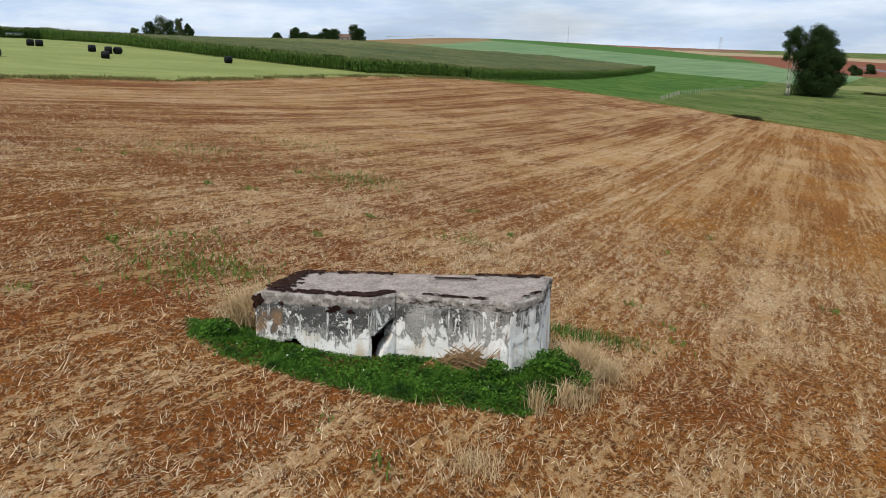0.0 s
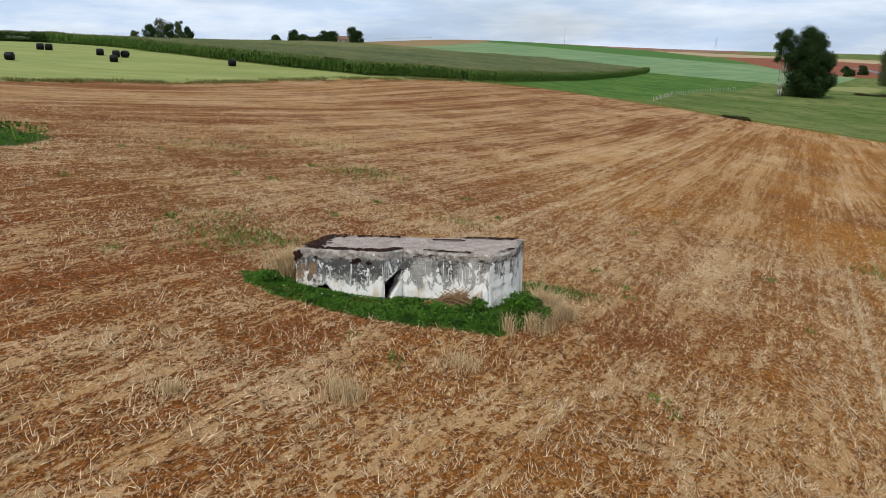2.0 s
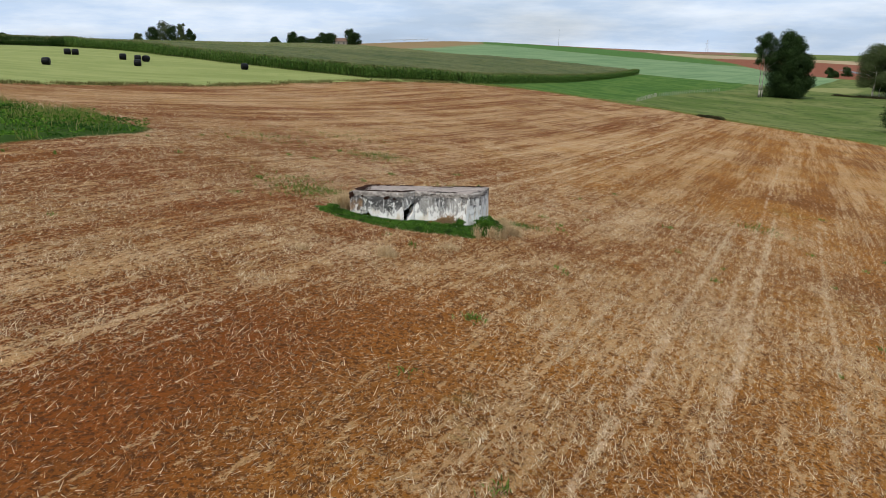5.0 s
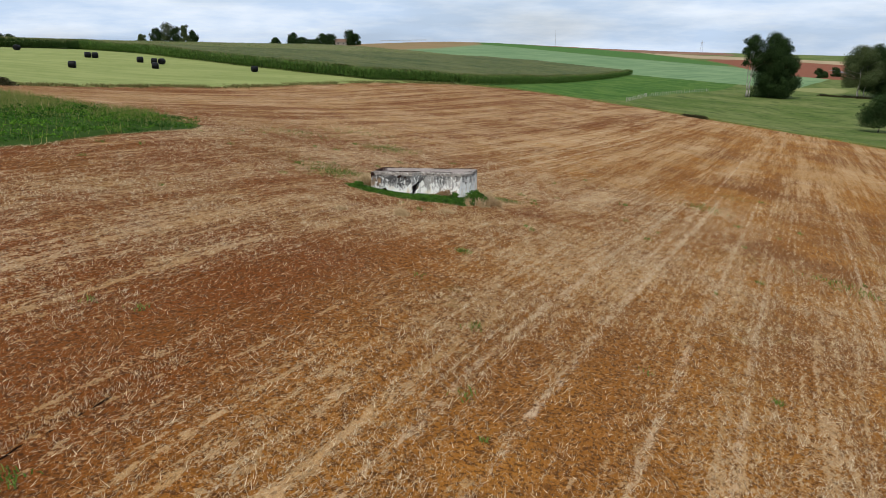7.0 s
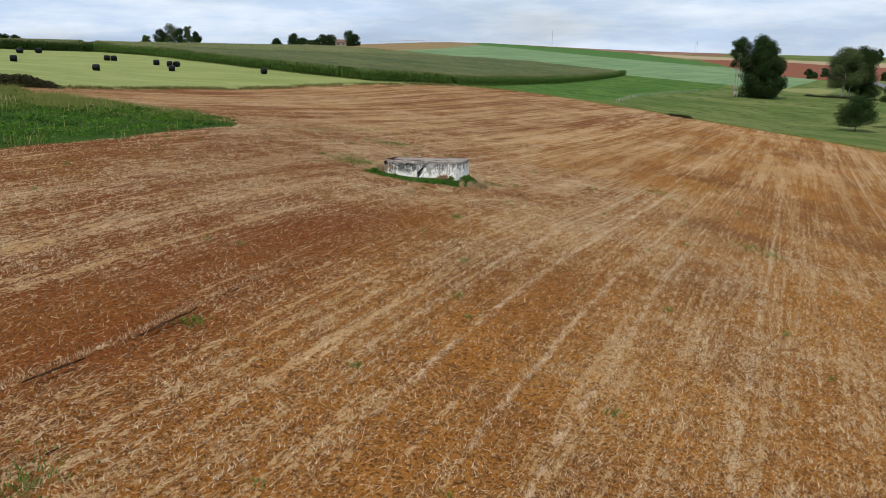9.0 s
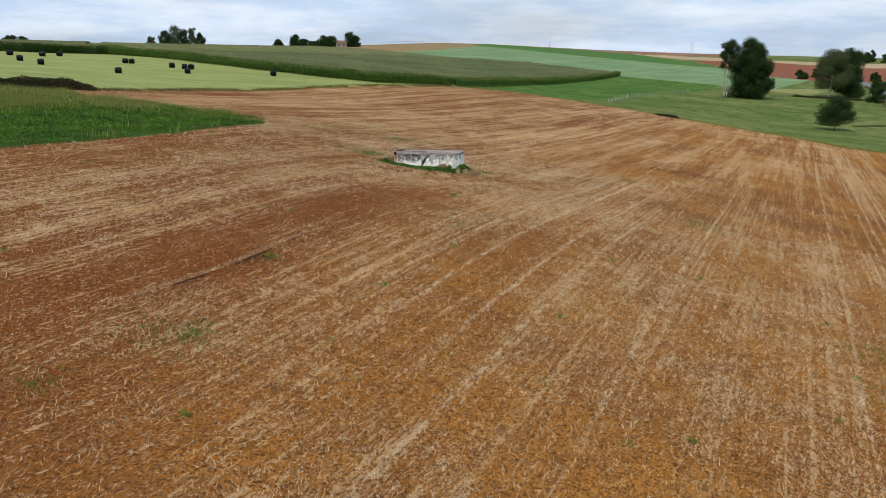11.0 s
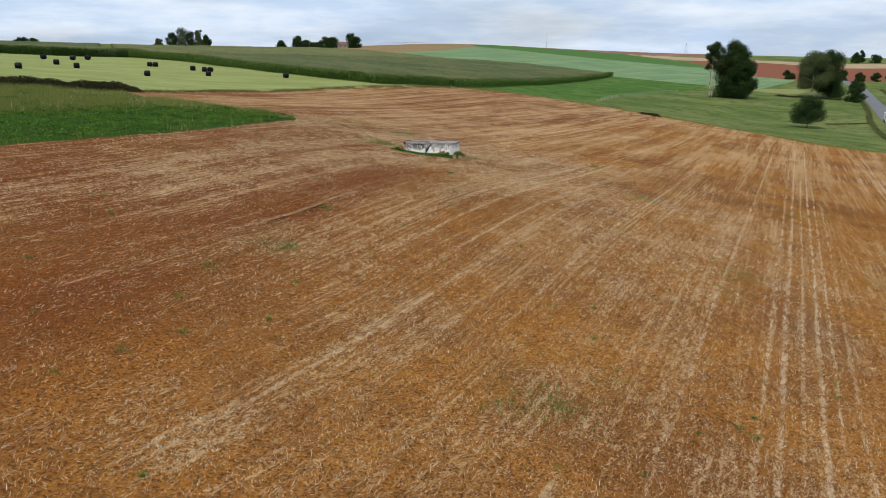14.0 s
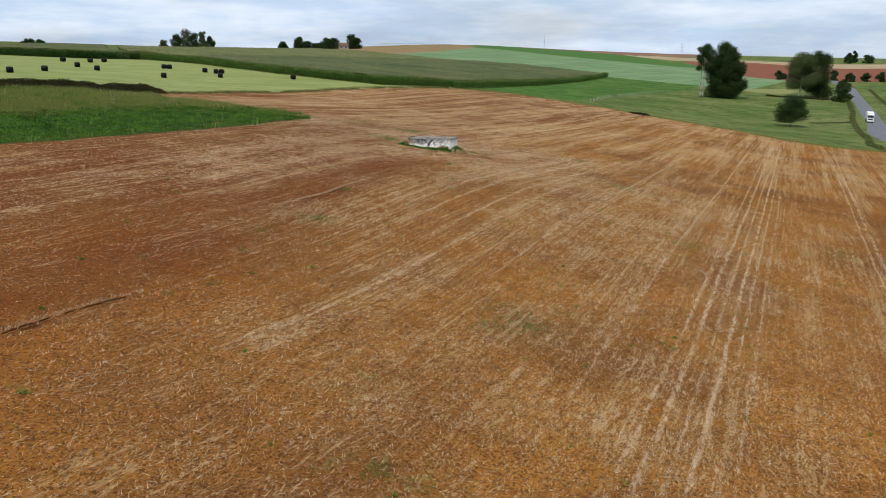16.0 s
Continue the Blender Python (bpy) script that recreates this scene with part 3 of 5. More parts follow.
# near-black earth colour that stands in for shade down in the furrows
MAT_FURROW_SHADE = plain_material("dark furrow shade", (0.030, 0.014, 0.008), (0.060, 0.028, 0.014), 14.0, 0.95, 0.1, 0, 0.8, 0.02)
MAT_PETAL = plain_material("white petals", (0.7, 0.7, 0.66), (0.8, 0.8, 0.76), 9.0, 0.8, 0.1)


# ---- builders ----
def part(name, bm, material, parent=None, label="", smooth=False):
    me = bpy.data.meshes.new(name)
    bm.to_mesh(me)
    bm.free()
    me.materials.append(material)
    if smooth:
        me.polygons.foreach_set("use_smooth", [True] * len(me.polygons))
    ob = new(name, me)
    ob.parent = parent
    return tagged(ob, label)


def soup(name, verts, faces, material, parent=None):
    """A mesh out of arrays of verts (n,3) and faces (m,3 or 4), all worked out by the code."""
    me = bpy.data.meshes.new(name)
    verts, faces = np.asarray(verts, np.float32), np.asarray(faces, np.int32)
    k = faces.shape[1]
    me.vertices.add(len(verts))
    me.vertices.foreach_set("co", verts.ravel())
    me.loops.add(faces.size)
    me.loops.foreach_set("vertex_index", faces.ravel())
    me.polygons.add(len(faces))
    me.polygons.foreach_set("loop_start", np.arange(0, faces.size, k, dtype=np.int32))
    me.update(calc_edges=True)
    me.materials.append(material)
    ob = new(name, me)
    ob.parent = parent
    if parent and len(faces) > 300:
        tagged(ob, kind="stuff")
    return ob


def thing(name, at=(0, 0, 0), turn=0.0, **tags):
    ob = new(name)
    ob.empty_display_size = 0.2
    ob.matrix_basis = pose(*at, 0, 0, turn)
    return tagged(ob, **tags)


def box(bm, size, at=(0, 0, 0), turn=None, bevel=0.0):
    m = Matrix.Translation(at) @ (turn or Matrix.Identity(4)) @ Matrix.Diagonal((*size, 1))
    made = bmesh.ops.create_cube(bm, size=1, matrix=m)
    if bevel:
        edges = list({e for v in made["verts"] for e in v.link_edges})
        bmesh.ops.bevel(bm, geom=edges, offset=bevel, segments=2, affect="EDGES", profile=0.5)


def tube(bm, a, b, r0, r1, sides=7):
    a, b = Vector(a), Vector(b)
    way = b - a
    if way.length < 1e-5:
        return
    q = way.to_track_quat("Z", "Y").to_matrix().to_4x4()
    bmesh.ops.create_cone(bm, cap_ends=True, segments=sides, radius1=r0, radius2=r1, depth=way.length, matrix=Matrix.Translation((a + b) / 2) @ q)


def blades(rng, base, height, width, lean, droop=0.35):
    """Grass blades as bent strips of two quads. base (n,3); height, width, lean (n,)."""
    n = len(base)
    a, f = rng.rand(n) * 2 * math.pi, rng.rand(n) * 2 * math.pi
    side = np.stack([np.cos(f), np.sin(f), np.zeros(n)], 1) * (width / 2)[:, None]
    out = np.stack([np.cos(a), np.sin(a), np.zeros(n)], 1) * (lean * height)[:, None]
    up = np.stack([np.zeros(n), np.zeros(n), height], 1)
    mid, tip = base + out * 0.35 + up * 0.6, base + out + up * (1 - droop * lean)[:, None]
    v = np.stack([base - side, base + side, mid + side * 0.8, mid - side * 0.8, tip + side * 0.15, tip - side * 0.15], 1).reshape(-1, 3)
    k = np.arange(n)[:, None] * 6
    return v, np.concatenate([k + [[0, 1, 2, 3]], k + [[3, 2, 4, 5]]])


def spikes(rng, base, height, width, lean):
    """Fine grass as single slim triangles."""
    n = len(base)
    a, f = rng.rand(n) * 2 * math.pi, rng.rand(n) * 2 * math.pi
    side = np.stack([np.cos(f), np.sin(f), np.zeros(n)], 1) * (width / 2)[:, None]
    tip = base + np.stack([np.cos(a) * lean * height, np.sin(a) * lean * height, height], 1)
    return np.stack([base - side, base + side, tip], 1).reshape(-1, 3), np.arange(n)[:, None] * 3 + np.array([[0, 1, 2]])


def leaves(rng, centre, size, flat=0.5, facing=None):
    """Loose leaf quads, turned at random or about a given way. centre, facing (n,3), size (n,)."""
    n = len(centre)
    u = rng.normal(size=(n, 3)); u[:, 2] *= flat
    if facing is not None:
        u = np.cross(u, facing)
    u /= np.linalg.norm(u, axis=1)[:, None] + 1e-9
    w = np.cross(u, rng.normal(size=(n, 3)) if facing is None else facing)
    w /= np.linalg.norm(w, axis=1)[:, None] + 1e-9
    u, w = u * size[:, None], w * (size * 0.62)[:, None]
    v = np.stack([centre - u, centre - w * 0.8, centre + u, centre + w * 0.8], 1).reshape(-1, 3)
    return v, np.arange(n)[:, None] * 4 + np.array([[0, 1, 2, 3]])


def spread(rng, poly, n, margin=0.0):
    """n places in a polygon, at least margin from its edge."""
    xs, ys = [p[0] for p in poly], [p[1] for p in poly]
    got = np.zeros((0, 2))
    while len(got) < n:
        p = np.stack([rng.uniform(min(xs), max(xs), n * 2), rng.uniform(min(ys), max(ys), n * 2)], 1)
        got = np.concatenate([got, p[inside(poly, p[:, 0], p[:, 1]) > margin]])
    return got[:n]


def on_land(p, up=0.0):
    return np.column_stack([p, land(p[:, 0], p[:, 1]) + up])


# ---- ground ----
def steps(lo, hi, fine, grow, end_lo, end_hi):
    mid = list(np.arange(lo, hi + fine * 0.5, fine))
    for sign, end in ((1, end_hi), (-1, end_lo)):
        d, at, side = fine, (mid[-1] if sign > 0 else mid[0]), []
        while sign * at < sign * end:
            d *= grow
            at += sign * d
            side.append(at)
        mid = mid + side if sign > 0 else side[::-1] + mid
    return np.array(mid)


def straw_edge(x, y):
    """Below nought where loose straw is laid stalk by stalk."""
    return np.maximum(np.maximum(np.abs(x - 3) - 32, y - 38), np.abs(x + 0.4) - 12 - 0.70 * (y + 64))


def build_ground():
    xs, ys = steps(-32, 40, 0.5, 1.075, -2600, 2600), steps(-64, 40, 0.5, 1.055, -900, 3200)
    gx, gy = np.meshgrid(xs, ys)
    x, y = gx.ravel(), gy.ravel()
    z = land(x, y)
    stub = np.clip(inside(ZONES["stubble"], x, y), 0, 1)
    s, l = row_s(x, y), row_l(x, y)
    near = np.exp(-((x / 60) ** 2 + ((y + 15) / 80) ** 2))
    z = z + stub * near * (0.07 * (vnoise(x / 0.7, y / 0.7, 21) - 0.5) + 0.05 * (vnoise(s / 0.9, l / 14, 22) - 0.5) + 0.10 * (vnoise(x / 4, y / 4, 23) - 0.5))
    # a plough slot that was left open
    for at, l0, l1 in ((4.5, -50, -41), (-0.75, -24, -11), (2.1, -26.0, -22.5)):
        z = z - 0.12 * np.exp(-((s - at - 0.12 * np.sin(l * 0.6)) / 0.40) ** 2) * ((l > l0) & (l < l1))
    far = np.clip((np.hypot(x, y) - 90) / 120, 0, 1)
    z = z + far * 0.25 * (vnoise(x / 9, y / 9, 24) - 0.5)
    nx, ny = len(xs), len(ys)
    i = (np.arange(ny - 1)[:, None] * nx + np.arange(nx - 1)[None, :]).ravel()
    ob = soup("ground", np.column_stack([x, y, z]), np.column_stack([i, i + 1, i + nx + 1, i + nx]), MAT_GROUND)
    me = ob.data
    me.polygons.foreach_set("use_smooth", np.ones(len(me.polygons), bool))
    for name, poly in ZONES.items():
        a = me.attributes.new(name, "FLOAT", "POINT")
        a.data.foreach_set("value", np.clip(inside(poly, x, y), -60, 60).astype(np.float32))
    a = me.attributes.new("straw", "FLOAT", "POINT")
    a.data.foreach_set("value", straw_cover(x, y).astype(np.float32))
    a = me.attributes.new("ochre", "FLOAT", "POINT")
    a.data.foreach_set("value", np.clip((s + 10 + 14 * (vnoise(x / 12, y / 12, 25) - 0.5)) / 26 + np.clip((y - 14) / 45, 0, 0.4) - patch_sum(x, y, 1.8, -0.6), 0, 1).astype(np.float32))
    tagged(ob, "rolling farmland of red stubble, meadow, pasture and crops", "ground", kind="structure")


build_ground()


def along(line, gap):
    """Places every gap metres along a broken line, with the direction there."""
    out, left = [], 0.0
    for (ax, ay), (bx, by) in zip(line, line[1:]):
        n = math.hypot(bx - ax, by - ay)
        d = left
        while d < n:
            out.append((ax + (bx - ax) * d / n, ay + (by - ay) * d / n, math.atan2(by - ay, bx - ax)))
            d += gap
        left = d - n
    return out


def build_road():
    pts = along(ROAD, 4.0)
    v, f = [], []
    for k, (x, y, a) in enumerate(pts):
        for off, up in ((-3.0, -0.05), (-2.6, 0.14), (0, 0.18), (2.6, 0.14), (3.0, -0.05)):
            px, py = x - math.sin(a) * off, y + math.cos(a) * off
            v.append((px, py, land1(x, y) + up))
        if k:
            f += [(5 * k - 5 + j, 5 * k + j, 5 * k + j + 1, 5 * k - 4 + j) for j in range(4)]
    tagged(soup("road", v, f, MAT_ASPHALT), "narrow grey asphalt country road beside the pasture", "road", kind="structure")


build_road()


# ---- the shelter ----
ROOF = [(-3.35, 12.80), (-1.22, 12.53), (-0.78, 12.84), (1.27, 12.40), (1.93, 13.00), (2.23, 14.12), (-2.76, 14.20)]
ROOF_Z = 2.20


def build_shelter():
    shelter = thing("concrete_shelter", (0, 0, 0), label="small half-buried concrete shelter, stained grey with flaking whitewash", category="bunker")
    n = len(ROOF)
    wall_names = ["wall_panel"] * n
    rng = np.random.RandomState(4)
    for k in range(n):
        (ax, ay), (bx, by) = ROOF[k], ROOF[(k + 1) % n]
        length = math.hypot(bx - ax, by - ay)
        ux, uy = (bx - ax) / length, (by - ay) / length
        ox, oy = uy, -ux                                   # outwards
        nu, nz = max(3, int(length / (0.018 if k == 1 else 0.035))), (112 if k == 1 else 60)
        lo, hi = -0.1, ROOF_Z - 0.012
        bm = bmesh.new()
        grid = []
        for i in range(nu + 1):
            col = []
            for j in range(nz + 1):
                u, zz = length * i / nu, lo + (hi - lo) * j / nz
                px, py = ax + ux * u, ay + uy * u
                edge = min(u, length - u)
                d = 0.035 * (noise.noise((px * 1.6, py * 1.6, zz * 1.6)) + 0.5 * noise.noise((px * 5, py * 5, zz * 5)))
                d += 0.05 * (1 - (zz - lo) / (hi - lo))    # the wall is a little thicker at its foot
                d *= min(1, edge / 0.05) if edge < 0.05 else 1
                if k == 3 and zz < 1.35:                   # plaster lost off the right bay
                    d -= 0.03 * max(0, noise.noise((u * 2.5, zz * 3, 5.0)))
                if zz > ROOF_Z - 0.2:                      # the crumbling upper course
                    d -= (0.055 if k in (2, 3) else 0.03) * max(0, noise.noise((px * 3.5, py * 3.5, zz * 6)) + 0.15)
                if j == nz:
                    zz -= 0.03 * abs(noise.noise((px * 6, py * 6, 2.0)))
                    d -= 0.02
                col.append(bm.verts.new((px + ox * d, py + oy * d, zz)))
            grid.append(col)
        for i in range(nu):
            for j in range(nz):
                u, zz = length * (i + 0.5) / nu, lo + (hi - lo) * (j + 0.5) / nz
                wob = 0.05 * noise.noise((u * 7, zz * 7, k))
                gone = False
                if k == 1:                                 # broken entrance in the return of the wall
                    f = u / length
                    gone = 0.04 < f < 0.95 and zz < 1.47 + 0.32 * f + wob and zz > 1.02 + 0.85 * max(0, f - 0.25) ** 1.4 + 0.6 * wob
                if k == 0:                                 # low slot at the foot of the left bay
                    gone = zz < 1.34 + 0.8 * wob - 2.2 * (u - 0.66) ** 2 and abs(u - 0.66) < 0.22 + wob
                if not gone:
                    bm.faces.new((grid[i][j], grid[i + 1][j], grid[i + 1][j + 1], grid[i][j + 1]))
        bmesh.ops.delete(bm, geom=[v for v in bm.verts if not v.link_faces], context="VERTS")
        ob = part(wall_names[k], bm, MAT_CONCRETE, shelter, smooth=True)
        sol = ob.modifiers.new("thick", "SOLIDIFY")
        sol.thickness, sol.offset = (0.25 if k == 1 else 0.06), -1
    # roof slab with a crumbled edge
    bm = bmesh.new()
    rings = []
    steps_ = []
    for (ax, ay), (bx, by) in zip(ROOF, ROOF[1:] + ROOF[:1]):
        m = max(2, int(math.hypot(bx - ax, by - ay) / 0.07))
        steps_ += [(ax + (bx - ax) * i / m, ay + (by - ay) * i / m) for i in range(m)]
    cx, cy = sum(p[0] for p in steps_) / len(steps_), sum(p[1] for p in steps_) / len(steps_)
    for inset, z in ((0.10, ROOF_Z - 0.22), (0.06, ROOF_Z - 0.20), (0.045, ROOF_Z - 0.02), (0.075, ROOF_Z + 0.002)):
        ring = []
        for x, y in steps_:
            d = Vector((cx - x, (cy - y) * 1.6, 0)).normalized()
            chip = 0.035 * abs(noise.noise((x * 4, y * 4, z * 9))) + 0.02 * max(0, noise.noise((x * 1.3, y * 1.3, z * 2 + 7)))
            k = inset + chip
            ring.append(bm.verts.new((x + d.x * k, y + d.y * k, z + 0.012 * noise.noise((x * 4, y * 4, 3)))))
        rings.append(ring)
    for a, c in zip(rings, rings[1:]):
        for i in range(len(a)):
            j = (i + 1) % len(a)
            bm.faces.new((a[i], a[j], c[j], c[i]))
    top = bm.faces.new(rings[-1])
    bm.faces.new(rings[0][::-1])
    slab = part("roof_slab", bm, MAT_ROOF, shelter, "flat rough concrete slab", smooth=False)
    slab.data.materials.append(MAT_CONCRETE)
    for p in slab.data.polygons:
        if p.normal.z < 0.75:
            p.material_index = 1
            p.use_smooth = True
    # mats of moss along the roof's edges
    for name, line, wide, seed in (("moss_mat", [(-3.12, 12.95), (-2.70, 13.95), (-2.2, 14.08)], 0.42, 1), ("moss_mat", [(-3.2, 12.93), (-2.2, 12.80), (-1.25, 12.68), (-0.80, 12.95)], 0.24, 2), ("moss_mat", [(0.7, 14.10), (2.12, 14.04)], 0.20, 3), ("moss_mat", [(-0.4, 12.84), (0.9, 12.58)], 0.10, 4), ("moss_mat", [(1.5, 12.72), (1.9, 13.1)], 0.10, 5), ("moss_mat", [(-2.2, 14.1), (-0.8, 14.1)], 0.12, 6)):
        bm = bmesh.new()
        pts = along(line, 0.03)
        grid = []
        for k, (x, y, a) in enumerate(pts):
            row = []
            for j in range(17):
                t = j / 8 - 1
                px, py = x - math.sin(a) * t * wide, y + math.cos(a) * t * wide
                h = 0.034 * max(0, 1 - t * t) * (0.7 + noise.noise((px * 9, py * 9, seed)))
                row.append((bm.verts.new((px, py, ROOF_Z + 0.004 + h)), px, py, t))
            grid.append(row)
        for k, (a, c) in enumerate(zip(grid, grid[1:])):
            ends = min(1, k / 6, (len(grid) - k) / 6)
            for j in range(16):
                _, px, py, t = a[j]
                if 1 - abs(t) + 0.7 * noise.noise((px * 2.3, py * 2.3, seed)) + 0.75 * noise.noise((px * 10, py * 10, seed)) > 0.50 + 0.4 * (1 - ends) and inside(ROOF, px, py) > 0.035:
                    bm.faces.new((a[j][0], c[j][0], c[j + 1][0], a[j + 1][0]))
        bmesh.ops.delete(bm, geom=[v for v in bm.verts if not v.link_faces], context="VERTS")
        bmesh.ops.recalc_face_normals(bm, faces=bm.faces)
        part(name, bm, MAT_MOSS, shelter, "dark brown dried moss", smooth=True)
    # lumps of moss and crumbled pockets under the eaves
    ax, ay = ROOF[0]; bx, by = ROOF[1]
    for f, z, r, flat in ((0.68, 1.965, 0.085, 0.75), (0.71, 2.01, 0.05, 1.0), (0.83, 1.93, 0.055, 0.6), (0.03, 2.06, 0.085, 1.3), (0.24, 2.03, 0.035, 0.9), (0.52, 2.02, 0.03, 0.8)):
        x, y = ax + (bx - ax) * f, ay + (by - ay) * f
        bm = bmesh.new()
        bmesh.ops.create_icosphere(bm, subdivisions=4, radius=r, matrix=Matrix.Translation((x, y - 0.012, z)) @ Matrix.Diagonal((1.25, 0.16, flat, 1)))
        for v in bm.verts:
            d = noise.noise(v.co * 14) + 0.6 * noise.noise(v.co * 34)
            v.co.x += (v.co.x - x) * 0.9 * d
            v.co.z += (v.co.z - z) * 0.9 * d
        part("moss_lump", bm, MAT_MOSS, shelter, "dark brown dried moss")
    bar = thing("rusty_bar", (0.32, 13.72, ROOF_Z + 0.012), -3, label="short rusty iron bar lying on the roof slab", category="scrap iron")
    bm = bmesh.new()
    for z, dy, ends in ((0.016, 0.0, (-0.41, 0.41)), (0.018, 0.045, (-0.40, 0.30))):
        last = None
        for k in range(9):
            q = ends[0] + (ends[1] - ends[0]) * k / 8
            now = (q, dy + 0.018 * noise.noise((q * 4, dy * 20, 1)), z + 0.012 * (1 + noise.noise((q * 3, 4, dy * 9))))
            if last:
                tube(bm, last, now, 0.014, 0.014, 6)
            last = now
    part("bar", bm, MAT_RUST, bar)


build_shelter()


# ---- bales ----
def build_bale():
    bale = thing("silage_bale", label="round silage bale wrapped in black plastic film", category="bale", group="bales on the meadow")
    bm = bmesh.new()
    prof = [(0.0, -0.62), (0.40, -0.62), (0.54, -0.59), (0.615, -0.50), (0.645, -0.25), (0.65, 0.0), (0.645, 0.25), (0.615, 0.50), (0.54, 0.59), (0.40, 0.62), (0.0, 0.62)]
    rings = []
    for r, x in prof:
        if r == 0:
            rings.append([bm.verts.new((x, 0, 0.60))])
            continue
        ring = []
        for k in range(26):
            a = 2 * math.pi * k / 26
            q = r * (1 + 0.015 * noise.noise((x * 4, math.cos(a) * 2, math.sin(a) * 2)))
            ring.append(bm.verts.new((x, q * math.cos(a), max(-0.02, 0.60 + q * math.sin(a) * 0.97))))
        rings.append(ring)
    for a, c in zip(rings, rings[1:]):
        for k in range(26):
            j = (k + 1) % 26
            if len(a) == 1:
                bm.faces.new((a[0], c[j], c[k]))
            elif len(c) == 1:
                bm.faces.new((a[k], a[j], c[0]))
            else:
                bm.faces.new((a[k], a[j], c[j], c[k]))
    bmesh.ops.recalc_face_normals(bm, faces=bm.faces)
    part("wrap", bm, MAT_WRAP, bale, smooth=True)
    for x in (-0.30, 0.02, 0.34):
        bm = bmesh.new()
        ring = [[bm.verts.new((x + dx, (0.648 + up) * math.cos(2 * math.pi * k / 26), max(-0.02, 0.60 + (0.648 + up) * 0.97 * math.sin(2 * math.pi * k / 26)))) for k in range(26)] for dx, up in ((-0.05, 0), (-0.03, 0.014), (0.05, 0.004))]
        for a, c in zip(ring, ring[1:]):
            for k in range(26):
                bm.faces.new((a[k], a[(k + 1) % 26], c[(k + 1) % 26], c[k]))
        part("film_band", bm, MAT_WRAP, bale, smooth=True)
    return bale


BALES = [(-72.7, 135.8, 30), (-71.5, 136.5, 32), (-61.5, 134.8, 30), (-58.4, 134.3, 20), (-57.2, 135.3, 75), (-54.5, 124.0, 15), (-38.2, 136.5, 40), (-64.0, 110.0, 12), (-80.4, 112.0, 25), (-84.5, 95.4, 14), (-83.6, 79.9, 35), (-100.0, 136.8, 60), (-94.6, 141.2, 5), (-93.1, 146.6, 85), (-87.4, 117.3, 30)]
first_bale = build_bale()
for k, (x, y, a) in enumerate(BALES):
    m = pose(x, y, land1(x, y) - 0.03, 0, 0, a)
    if k == 0:
        first_bale.matrix_basis = m
    else:
        copy_thing(first_bale, m)


